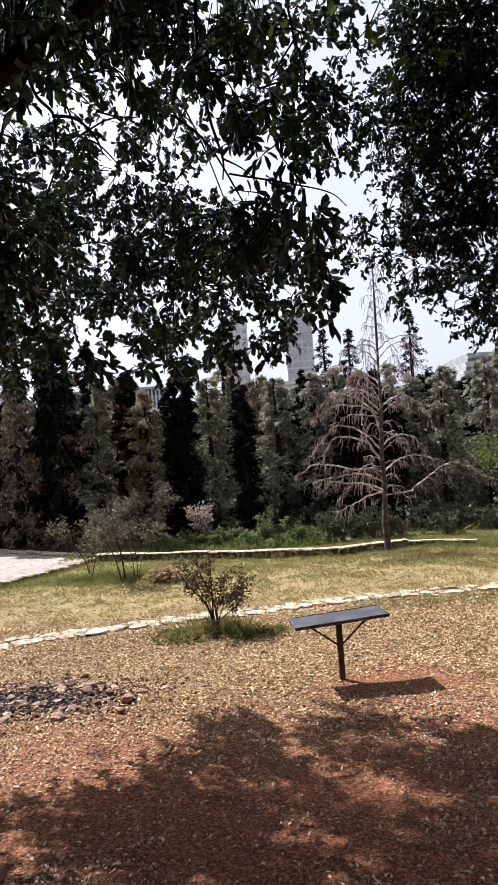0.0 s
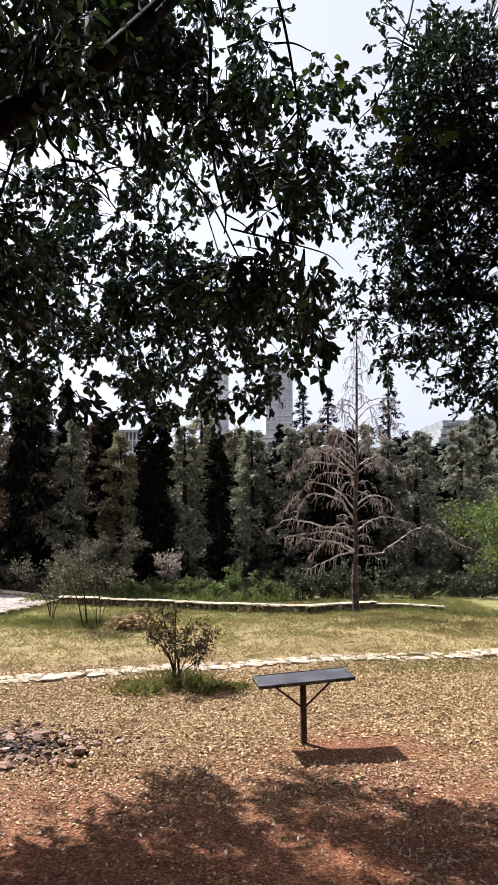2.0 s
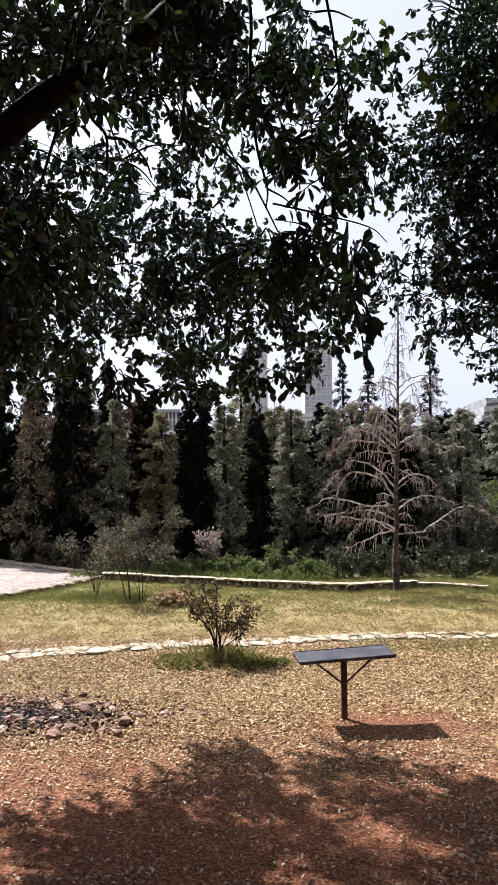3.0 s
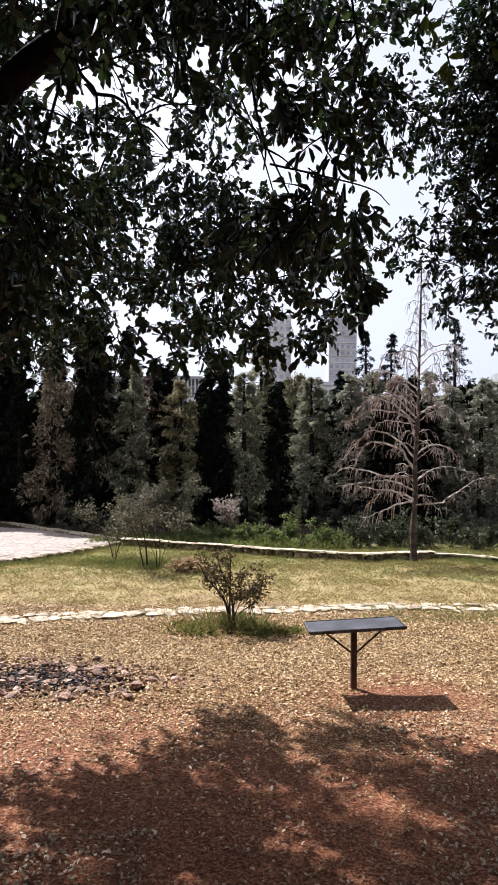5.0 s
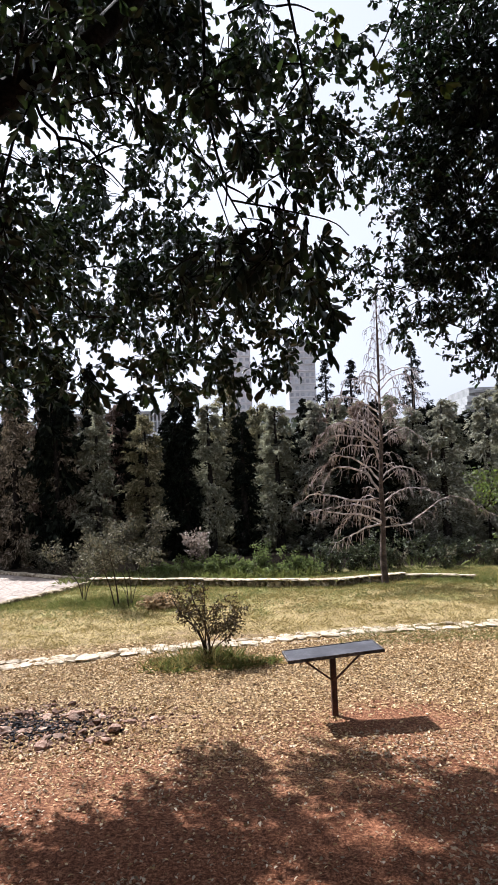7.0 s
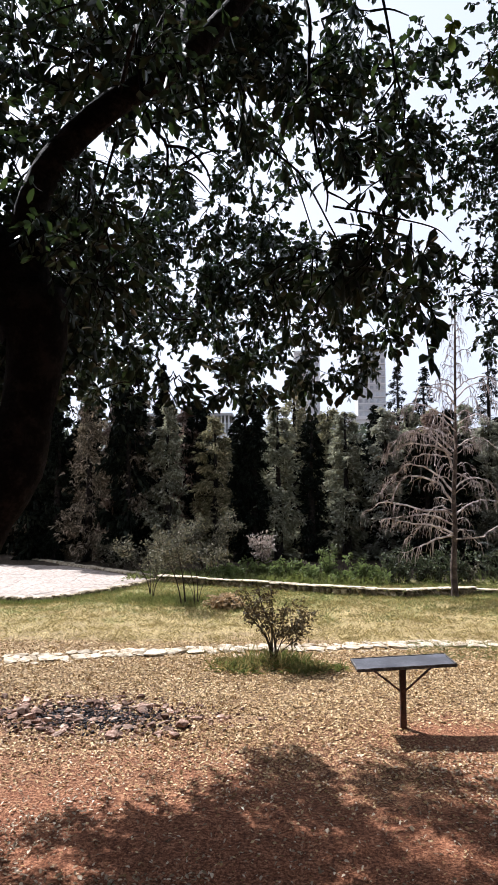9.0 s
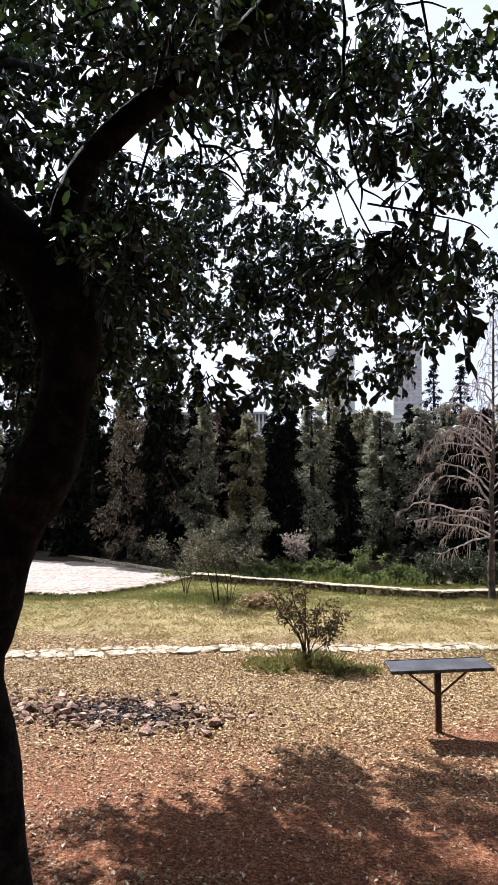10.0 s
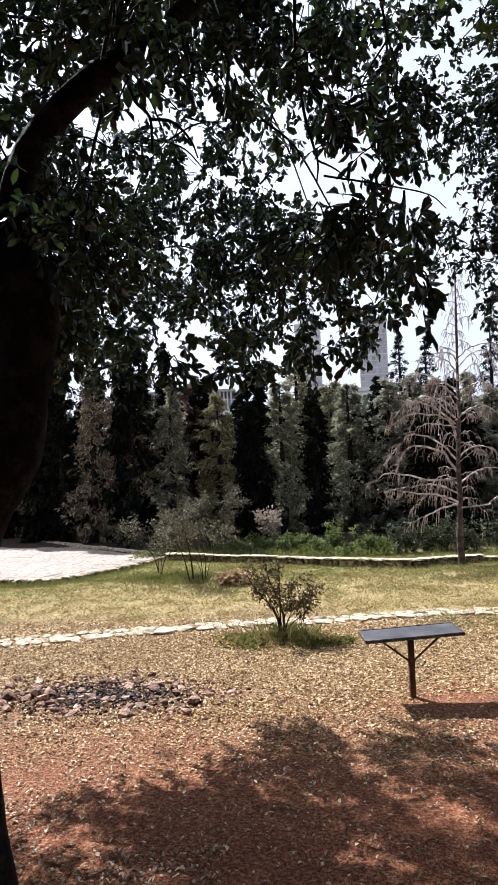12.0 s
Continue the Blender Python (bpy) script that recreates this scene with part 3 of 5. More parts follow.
    bough((-2.57, 5, 3.13), 0.55, 0.55)
    # boughs mostly left of the view, added to cast shade on the soil
    bough((-3.4, 5.4, 3.5), 0.45, 0.42)
    bough((-2.99, 5, 3.89), 0.5, 0.25)
    bough((-3.9, 5.2, 3.41), 0.45, 0.4)
    bough((-2.69, 4.7, 4.2), 0.45, 0.13)
    bough((-3.6, 4.8, 3.89), 0.5, 0.18)
    bough((-1.18, 5.8, 2.91), 0.2, 0.29)
    bough((-0.40, 5.47, 2.80), 0.23, 0.52)
    bough((-0.12, 5.35, 2.77), 0.22, 0.52)
    bough((-1.59, 5.92, 2.94), 0.26, 0.32)
    bough((-1.95, 5.95, 2.89), 0.35, 0.64)
    bough((-2.06, 5, 2.62), 0.42, 1.1)
    bough((0.34, 5.38, 2.82), 0.15, 0.29)
    bough((0.04, 5.38, 2.64), 0.15, 0.46)
    bough((0.38, 5.26, 2.67), 0.14, 0.46)
    bough((0.15, 5.26, 2.49), 0.09, 0.35)
    bough((0.57, 5.4, 2.79), 0.12, 0.8)
    bough((-0.16, 5.38, 2.56), 0.14, 0.52)
    bough((-0.41, 5.59, 2.63), 0.12, 0.46)
    bough((-1.22, 5.4, 2.6), 0.13, 0.41)
    bough((-1.52, 5.2, 2.57), 0.18, 0.46)
    bough((0.51, 5.28, 2.58), 0.08, 0.35)
    bough((-0.82, 4.5, 4.02), 0.3, 0.32)
    bough((-0.4, 4.5, 4.13), 0.3, 0.30)
    bough((-1.17, 4.5, 3.98), 0.27, 0.35)
    bough((-0.19, 4.8, 3.81), 0.2, 0.38)
    bough((-0.59, 4.8, 3.93), 0.3, 0.6)
    bough((-1.37, 3.8, 4.31), 0.36, 0.29)
    bough((-0.87, 3.6, 4.41), 0.36, 0.70)
    bough((-0.51, 3.6, 4.41), 0.3, 0.70)
    bough((-0.18, 3.8, 4.47), 0.28, 0.68)
    bough((0.08, 4, 4.14), 0.22, 0.52)
    bough((0.25, 4, 4.41), 0.2, 0.49)
    bough((0.39, 4, 4.0), 0.25, 0.56)
    bough((0.66, 4, 4.0), 0.25, 0.39)
    bough((0.52, 4, 4.37), 0.24, 0.34)
    bough((0.73, 4, 4.31), 0.22, 0.39)
    bough((0.87, 4.2, 3.87), 0.22, 0.51)
    bough((0.69, 4.2, 3.83), 0.14, 0.51)
    bough((-1.59, 4.2, 3.94), 0.3, 0.23)
    bough((-1.82, 4, 4.17), 0.42, 0.29)
    bough((-1.24, 3.6, 4.44), 0.4, 0.42)
    bough((-0.87, 3.6, 4.54), 0.4, 0.70)
    bough((-0.51, 3.6, 4.47), 0.36, 0.70)
    bough((-0.18, 3.8, 4.6), 0.33, 0.75)
    bough((0.17, 3.8, 4.56), 0.3, 0.68)
    bough((0.46, 3.8, 4.6), 0.28, 0.51)
    bough((0.69, 3.8, 4.56), 0.18, 0.34)
    bough((-0.36, 3.7, 4.49), 0.3, 0.63)
    bough((-1.94, 4.2, 3.72), 0.42, 0.29)
    # added leaf masses overhead, beside and behind, mostly unseen, that shade the ground
    def above(at, r, leaf=0.13, count=460, gen=rng):
        clump(tree, high, at, r, 1.0, at, gen, leaf, count, slim=1.25, twigs=False)

    lean = -SUN_TO.x / SUN_TO.z
    rim_x, rim_y = [-3, -1.33, -0.84, -0.14, 0.24, 0.95, 1.5, 4], [3.2, 3.6, 4.2, 4.5, 4.35, 4.2, 3.9, 3.5]
    done = 0
    while done < 82:
        gx, gy, r = rng.uniform(-2.6, 3.2), rng.uniform(1.8, 4.5), rng.uniform(0.14, 0.34)
        edge = np.interp(gx, rim_x, rim_y)
        if gy + 0.7 * r > edge:
            continue
        # looser leafage at the rim lets the sun dapple through
        loose = gx < -0.25 and gy > edge - 0.85
        done += 1
        low = rng.uniform(3.5, 5.0)
        x, y = gx - lean * low, gy + lean * low
        rise = (low - 1.73) / y
        if rise < 0.36 and (x / y < -0.46 or (x / y < -0.12 and rise > 0.29)):
            above((x, y, low), r, 0.06, 260 if loose else 1500)
        else:
            z = rng.uniform(8.0, 10.0)
            above((gx - lean * z, gy + lean * z, z), r, 0.11, 50 if loose else 420)
    # high clumps out of view, added to close gaps in the ground shade
    fill = random.Random(7)
    for i in range(46):
        gx, gy, z = fill.uniform(-0.9, 1.5), fill.uniform(2.2, 4.0), fill.uniform(8.0, 10.0)
        above((gx - lean * z, gy + lean * z, z), fill.uniform(0.08, 0.2), 0.1, 190)
    # unseen clumps to both sides, added to cut sky light
    for i in range(30):
        above((fill.uniform(1.6, 5.0), fill.uniform(-1.5, 2.6), fill.uniform(5.8, 8.0)), fill.uniform(0.7, 1.0))
        above((fill.uniform(-5.5, -2.2), fill.uniform(-1.0, 2.0), fill.uniform(6.2, 8.5)), fill.uniform(0.7, 1.0))
    # unseen crown added overhead and behind to block sky light
    for i in range(40):
        y = rng.uniform(0.0, 3.2)
        above((rng.uniform(-3.4, 2.2), y, 3.4 + 0.9 * y + rng.uniform(0, 0.8)), rng.uniform(0.5, 0.75))
    for i in range(90):
        above((rng.uniform(-6.0, 4.0), rng.uniform(-6.0, 0.4), rng.uniform(4.0, 5.6)), rng.uniform(0.7, 1.0))
    for i in range(60):
        a = rng.uniform(-0.9, math.pi + 0.6)
        above((-0.5 + 4.8 * math.cos(a), -0.8 - 4.0 * math.sin(a), rng.uniform(0.7, 4.6)), rng.uniform(0.7, 1.0))
    # high leaves added out of view to shade the standpoint
    gen = np.random.default_rng(5)
    for i in range(60):
        gx, gy, z = fill.uniform(-2.4, 2.2), fill.uniform(-1.6, 1.9), fill.uniform(8.2, 9.8)
        above((gx - lean * z, gy + lean * z, z), fill.uniform(0.25, 0.4), 0.11, 300, gen)
    # thick leafage added out of view to keep the sun off the trunk
    for at, r in (((-2.3, 3.5, 3.8), 0.6), ((-2.7, 3.9, 4.6), 0.7), ((-2.6, 3.4, 4.2), 0.6), ((-2.1, 3.1, 3.3), 0.45), ((-2.5, 3.4, 3.2), 0.5), ((-1.9, 2.9, 2.9), 0.35)):
        above(at, r, 0.08, 1300)
    # leaf masses added on the left, out of view, against sky light
    for i in range(34):
        above((rng.uniform(-9.0, -6.2), rng.uniform(-1.0, 9.0), rng.uniform(0.8, 6.0)), rng.uniform(0.7, 1.0))
    for i in range(22):
        above((rng.uniform(-6.4, -4.2), rng.uniform(-0.5, 3.6), rng.uniform(1.2, 4.8)), rng.uniform(0.6, 0.9))
    hanging((0.23, 1.8, 2.57), 0.06, 1)
    hanging((0.17, 1.8, 2.65), 0.09, 0.9)
    hanging((0.26, 1.6, 2.32), 0.06, 1)
    hanging((0.22, 1.7, 2.35), 0.08, 1)
    hanging((0.15, 1.75, 2.39), 0.09, 1)
    hanging((0.26, 1.6, 2.23), 0.05, 1)
    hanging((0.28, 1.57, 2.08), 0.02, 0.5)
    hanging((0.25, 1.65, 2.17), 0.05, 1)
    hanging((-0.26, 2.4, 2.11), 0.05, 1)
    hanging((-0.45, 2.2, 2.11), 0.06, 1)
    hanging((-0.35, 1.6, 2.71), 0.06, 0.7)
    hanging((-0.27, 1.7, 2.85), 0.08, 0.9)
    hanging((-0.15, 1.7, 2.79), 0.06, 0.7)
    hanging((-0.02, 1.7, 2.79), 0.08, 0.8)
    hanging((0.11, 1.8, 2.7), 0.08, 0.8)
    hanging((-0.47, 1.7, 2.86), 0.14, 1)
    hanging((0.08, 1.8, 2.82), 0.07, 0.7)
    hanging((0.34, 1.6, 2.32), 0.025, 1.2)
    hanging((0.14, 1.9, 2.34), 0.1, 0.9)
    hanging((0.04, 2.0, 2.5), 0.1, 0.7)
    hanging((-0.72, 2.2, 2.45), 0.18, 1)
    hanging((-0.13, 2.3, 2.47), 0.14, 0.8)
    hanging((-0.43, 2.3, 2.13), 0.05, 1)
    hanging((-0.79, 2.2, 2.66), 0.15, 0.9)
    hanging((0.23, 1.8, 2.49), 0.05, 0.9)
    hanging((-0.28, 2.4, 2.08), 0.04, 1)
    hanging((-0.16, 2.4, 2.09), 0.05, 0.9)
    for at, r in (((-1.0, 3.0, 2.5), 0.2), ((-1.12, 3.1, 2.75), 0.22), ((-0.98, 3.0, 2.95), 0.2), ((-1.2, 3.0, 2.35), 0.18), ((-1.15, 3.0, 3.1), 0.22), ((-1.45, 3.0, 2.3), 0.2), ((-1.4, 3.0, 2.7), 0.22), ((-1.65, 3.0, 2.5), 0.22), ((-1.5, 3.0, 2.05), 0.16), ((-1.6, 3.0, 2.95), 0.22)):
        bough(at, r, 0.9)
    bough((-0.45, 2.35, 3.6), 0.16, 0.70)
    bough((-1.3, 2.9, 3.85), 0.25, 0.29)
    bough((-1.1, 2.65, 3.5), 0.2, 0.25)
    bough((-0.95, 2.8, 3.95), 0.25, 0.29)
    bough((-1.5, 2.75, 3.3), 0.2, 0.38)
    bough((-0.85, 2.65, 3.35), 0.13, 0.25)
    bough((-0.2, 2.5, 3.9), 0.24, 0.75)
    bough((-0.6, 2.5, 3.5), 0.16, 0.56)
    # leafage of the near boughs
    bough((-0.35, 3.60, 3.71), 0.12, 0.45)
    bough((-0.13, 3.60, 3.65), 0.11, 0.35)
    bough((-0.47, 3.40, 3.78), 0.13, 0.3)
    bough((0.01, 3.40, 3.88), 0.12, 0.6)
    bough((-0.09, 3.30, 3.95), 0.14, 0.8)
    hanging((0.18, 1.90, 2.74), 0.05, 1)
    hanging((0.20, 1.90, 2.81), 0.06, 0.9)
    hanging((0.15, 1.85, 2.67), 0.03, 1)
    hanging((0.25, 1.90, 2.63), 0.04, 0.9)
    hanging((0.30, 2.20, 2.96), 0.07, 0.7)
    bough((0.19, 3.40, 4.02), 0.16, 0.6)
    bough((0.39, 3.40, 3.83), 0.13, 0.38)
    bough((0.60, 3.60, 3.72), 0.12, 0.52)
    bough((0.63, 3.60, 3.98), 0.11, 0.38)
    bough((0.23, 3.40, 3.02), 0.16, 0.50)
    hanging((0.27, 2.00, 2.49), 0.08, 1)
    hanging((0.35, 2.00, 2.47), 0.06, 1)
    hanging((0.32, 2.00, 2.38), 0.05, 1)
    hanging((0.35, 2.00, 2.30), 0.02, 1)
    hanging((0.40, 2.00, 2.28), 0.02, 0.9)
    bough((0.12, 3.60, 2.64), 0.11, 0.37)
    bough((0.25, 3.60, 2.72), 0.12, 0.37)
    bough((0.36, 3.80, 2.59), 0.12, 0.37)
    bough((0.48, 3.80, 2.66), 0.10, 0.37)
    bough((0.07, 4.00, 2.55), 0.09, 0.31)
    bough((-0.39, 4.00, 2.40), 0.10, 0.8)
    bough((-0.21, 4.00, 2.34), 0.07, 0.8)
    bough((-0.30, 4.00, 2.52), 0.09, 0.8)
    bough((-0.51, 2.80, 2.24), 0.06, 0.8)
    bough((-0.35, 2.80, 2.19), 0.05, 0.8)
    bough((0.28, 3.80, 2.61), 0.14, 0.37)
    bough((0.43, 3.70, 2.61), 0.13, 0.43)
    bough((0.53, 3.60, 2.66), 0.11, 0.50)
    bough((0.12, 3.90, 2.50), 0.13, 0.5)
    bough((0.36, 3.80, 2.45), 0.09, 0.6)
    bough((0.51, 3.70, 2.49), 0.06, 0.43)
    bough((0.02, 3.90, 2.40), 0.11, 0.5)
    bough((0.58, 3.50, 2.84), 0.10, 0.43)
    bough((-1.02, 4.20, 3.03), 0.21, 0.37)
    bough((-0.79, 4.20, 2.85), 0.16, 0.31)
    bough((-1.13, 4.20, 2.78), 0.14, 0.31)
    bough((-1.02, 4.60, 4.49), 0.23, 0.2)
    bough((-0.73, 4.80, 4.35), 0.24, 0.25)
    bough((-0.38, 4.60, 4.40), 0.23, 0.25)
    bough((-0.46, 5.00, 4.24), 0.25, 0.35)
    bough((-0.89, 5.00, 4.15), 0.25, 0.35)
    bough((-0.06, 4.60, 4.24), 0.19, 0.25)
    bough((-1.21, 4.60, 4.16), 0.19, 0.3)
    bough((0.06, 5.00, 4.06), 0.17, 0.3)
    bough((-0.52, 4.20, 4.32), 0.18, 0.2)
    bough((-0.19, 4.80, 4.10), 0.20, 0.3)
    bough((0.25, 4.40, 4.01), 0.13, 0.3)
    bough((0.46, 4.20, 4.39), 0.18, 0.35)
    bough((0.12, 3.80, 4.27), 0.16, 0.5)
    bough((-1.03, 3.20, 3.87), 0.22, 0.8)
    bough((-0.98, 3.00, 3.50), 0.18, 0.7)
    bough((-0.50, 3.20, 3.96), 0.19, 0.8)
    bough((-0.22, 3.20, 3.99), 0.19, 0.8)
    bough((-0.78, 3.20, 3.99), 0.19, 0.8)
    bough((-0.00, 3.20, 3.81), 0.11, 0.7)
    bough((0.44, 3.00, 3.31), 0.09, 0.7)
    bough((-1.00, 4.60, 2.60), 0.13, 0.5)
    bough((-0.53, 4.60, 2.80), 0.16, 0.45)
    bough((0.67, 3.60, 3.55), 0.09, 0.6)
    bough((0.60, 3.60, 3.75), 0.10, 0.5)
    bough((0.47, 3.60, 3.55), 0.11, 0.5)
    bough((-0.97, 2.55, 2.62), 0.10, 1.2)
    bough((-0.95, 2.60, 2.48), 0.08, 1.1)
    bough((-0.97, 2.50, 2.73), 0.06, 1.0)
    bough((-0.92, 2.70, 2.62), 0.08, 0.9)
    # thin branches that hang into the gaps
    limb_mesh("branch", tree, [(-0.2, 2.6, 3.8), (-0.06, 2.1, 3.5), (0.02, 1.85, 3.15), (0.02, 1.8, 2.899), (0.037, 1.8, 2.701), (0.058, 1.8, 2.609), (0.069, 1.8, 2.556), (0.064, 1.8, 2.506)], 0.007, 0.0022, BARK, 36, 6, 4)
    limb_mesh("branch", tree, [(0.069, 1.8, 2.564), (0.113, 1.8, 2.539), (0.151, 1.8, 2.506)], 0.003, 0.0012, BARK, 18, 6, 4)
    limb_mesh("branch", tree, [(0.08, 1.75, 2.499), (0.228, 1.75, 2.466), (0.347, 1.75, 2.433), (0.394, 1.75, 2.392)], 0.003, 0.0012, BARK, 24, 6, 4)
    limb_mesh("branch", tree, [(-0.67, 2.32, 3.18), (-0.52, 1.95, 3.17), (-0.46, 1.75, 3.0), (-0.441, 1.7, 2.834), (-0.412, 1.7, 2.718), (-0.369, 1.7, 2.661), (-0.367, 1.7, 2.574)], 0.008, 0.0032, BARK, 30, 6, 4)
    limb_mesh("branch", tree, [(-0.372, 1.7, 2.658), (-0.311, 1.7, 2.646), (-0.265, 1.7, 2.596), (-0.246, 1.7, 2.546)], 0.005, 0.002, BARK, 24, 6, 4)
    limb_mesh("branch", tree, [(-0.412, 1.7, 2.718), (-0.333, 1.7, 2.747), (-0.21, 1.7, 2.776), (-0.167, 1.7, 2.718), (-0.184, 1.7, 2.646)], 0.003, 0.0012, BARK, 30, 6, 4)
    limb_mesh("branch", tree, [(0.2, 3.0, 4.6), (0.38, 3.3, 4.62), (0.46, 3.4, 4.45), (0.507, 3.4, 4.178), (0.542, 3.4, 3.918), (0.582, 3.4, 3.76), (0.559, 3.4, 3.602)], 0.011, 0.003, BARK, 30, 6, 4)
    limb_mesh("branch", tree, [(0.542, 3.4, 3.918), (0.444, 3.4, 3.774), (0.372, 3.4, 3.63)], 0.006, 0.0024, BARK, 18, 6, 4)
    limb_mesh("branch", tree, [(0.317, 1.6, 2.144), (0.29, 1.6, 2.111), (0.279, 1.6, 2.087)], 0.0016, 0.0006, BARK, 18, 6, 4)
    limb_mesh("branch", tree, [(0.85, 2.3, 4.2), (0.62, 1.7, 3.3), (0.507, 1.5, 2.906), (0.437, 1.5, 2.741), (0.389, 1.5, 2.684), (0.367, 1.5, 2.652)], 0.0025, 0.001, BARK, 24, 6, 4)
    # a few leaves take a lighter material for the sun on them
    young = new_heap()
    for at, r in (((0.44, 1.4, 2.60), 0.02), ((0.40, 1.4, 2.66), 0.025), ((0.33, 1.4, 2.70), 0.03), ((0.50, 1.3, 2.52), 0.012)):
        clump(tree, young, at, r, 0.6, Vector(at) + Vector((0.05, 0.02, 0.12)), rng, 0.03, 3000)
    finish_crown(tree, heap, LEAF, rng)
    finish_crown(tree, high, LEAF, rng, "upper_foliage", simple=True)
    finish_crown(tree, young, LEAF_BRIGHT, rng, "young_foliage", "light green leaves coloured for the sun on them")


build_shade_tree()


def build_oak():
    tree = thing("oak_tree", "dense dark-leaved oak standing beside the lawn", "tree")
    rng, heap, high = np.random.default_rng(22), new_heap(), new_heap()
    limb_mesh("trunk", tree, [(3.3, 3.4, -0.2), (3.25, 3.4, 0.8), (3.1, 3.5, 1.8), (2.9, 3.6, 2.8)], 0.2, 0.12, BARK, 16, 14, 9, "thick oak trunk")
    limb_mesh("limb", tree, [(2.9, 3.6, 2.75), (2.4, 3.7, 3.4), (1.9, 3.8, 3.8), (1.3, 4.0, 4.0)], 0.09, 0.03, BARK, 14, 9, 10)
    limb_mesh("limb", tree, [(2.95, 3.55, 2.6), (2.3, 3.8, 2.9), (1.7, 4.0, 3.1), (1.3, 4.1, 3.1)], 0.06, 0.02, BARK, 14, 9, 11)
    hubs = [Vector(p) for p in ((2.4, 3.7, 3.4), (1.9, 3.8, 3.8), (1.3, 4.0, 4.0), (2.3, 3.8, 2.9), (1.7, 4.0, 3.1), (1.3, 4.1, 3.1))]

    def bough(at, r, dense):
        root = min(hubs, key=lambda h: (h - Vector(at)).length)
        hubs.append(Vector(at))
        clump(tree, heap, at, r, dense, root, rng, 0.038, 2750, down=0.2)

    bough((1.44, 4, 3.7), 0.34, 1.1)
    bough((1.37, 4.2, 3.51), 0.24, 1)
    bough((1.44, 4, 3.19), 0.32, 1.1)
    bough((1.3, 4.2, 3.15), 0.22, 0.9)
    bough((1.14, 4.2, 3.08), 0.12, 0.7)
    bough((1.37, 4.1, 2.91), 0.27, 1)
    bough((1.05, 4.2, 3.02), 0.08, 0.4)
    bough((1.33, 4.2, 2.73), 0.12, 0.8)
    bough((1.43, 3.8, 3.98), 0.3, 1.1)
    bough((1.37, 3.8, 4.31), 0.27, 1)
    bough((1.56, 3.8, 3.34), 0.4, 1.2)
    bough((1.57, 3.6, 3.71), 0.4, 1.2)
    bough((1.71, 4, 2.92), 0.36, 1.2)
    bough((1.62, 4.2, 2.69), 0.22, 1)
    bough((1.83, 4.2, 2.48), 0.26, 1)
    bough((2.08, 4, 2.65), 0.45, 1.1)
    bough((1.98, 3.8, 3.28), 0.5, 1.1)
    bough((1.84, 3.6, 3.96), 0.5, 1.1)
    bough((1.26, 4.2, 3.62), 0.13, 0.8)
    bough((2.19, 4.2, 2.23), 0.25, 0.9)
    bough((1.52, 3.5, 4.1), 0.4, 1)
    bough((0.99, 4.2, 3.96), 0.14, 0.8)
    bough((1.17, 4.2, 3.83), 0.18, 0.9)
    bough((1.25, 4, 3.88), 0.2, 0.9)
    bough((1.08, 4.2, 4.26), 0.12, 0.5)
    bough((0.89, 4.2, 3.67), 0.09, 0.8)
    bough((1.15, 4.2, 2.94), 0.13, 0.7)
    bough((0.87, 4.3, 3.02), 0.05, 0.4)
    bough((0.92, 4.2, 3.05), 0.08, 0.9)
    bough((0.93, 4.2, 3.23), 0.05, 0.8)
    bough((0.96, 4.2, 3.04), 0.09, 0.4)
    bough((0.87, 4.2, 4.04), 0.11, 0.8)
    bough((0.92, 4.2, 4.47), 0.11, 0.5)
    bough((1.35, 3.6, 4.44), 0.35, 1)
    bough((1.64, 3.5, 4.43), 0.4, 1)
    bough((1.51, 4.00, 4.88), 0.20, 0.7)
    bough((1.34, 4.00, 4.31), 0.17, 0.6)
    bough((1.78, 4.00, 4.74), 0.24, 0.8)
    bough((1.27, 4.00, 4.67), 0.12, 0.4)
    bough((1.22, 4.00, 4.08), 0.10, 0.5)
    bough((1.64, 4.00, 4.13), 0.20, 0.7)
    bough((1.81, 4.00, 3.56), 0.20, 0.8)
    bough((1.24, 4.00, 4.99), 0.14, 0.4)
    bough((0.93, 4.10, 4.55), 0.12, 0.5)
    bough((0.99, 4.10, 4.20), 0.12, 0.6)
    bough((1.06, 4.10, 3.90), 0.16, 0.7)
    bough((0.89, 4.10, 3.81), 0.12, 0.6)
    bough((0.83, 4.10, 4.00), 0.09, 0.35)
    bough((0.94, 4.10, 3.18), 0.12, 0.5)
    bough((0.83, 4.10, 3.02), 0.09, 0.5)
    bough((0.97, 4.10, 2.92), 0.10, 0.5)
    bough((1.12, 4.10, 3.15), 0.14, 0.7)
    bough((1.16, 4.10, 2.74), 0.12, 0.5)
    # oak leafage added out of view to block sky light from the side
    for i in range(10):
        clump(tree, high, (rng.uniform(2.6, 5.0), rng.uniform(-1.5, 4.0), rng.uniform(3.2, 5.2)), rng.uniform(0.5, 0.8), 1.0, (3.1, 3.5, 3.2), rng, 0.12, 500, slim=1.25, twigs=False)
    for i in range(22):
        y = rng.uniform(3.0, 6.5)
        clump(tree, high, (rng.uniform(0.78 * y, 0.78 * y + 1.6), y, rng.uniform(1.4, 5.2)), rng.uniform(0.5, 0.8), 1.0, (3.1, 3.5, 3.2), rng, 0.12, 500, slim=1.25, twigs=False)
    finish_crown(tree, heap, LEAF_OAK, rng)
    finish_crown(tree, high, LEAF_OAK, rng, "upper_foliage", simple=True)


build_oak()


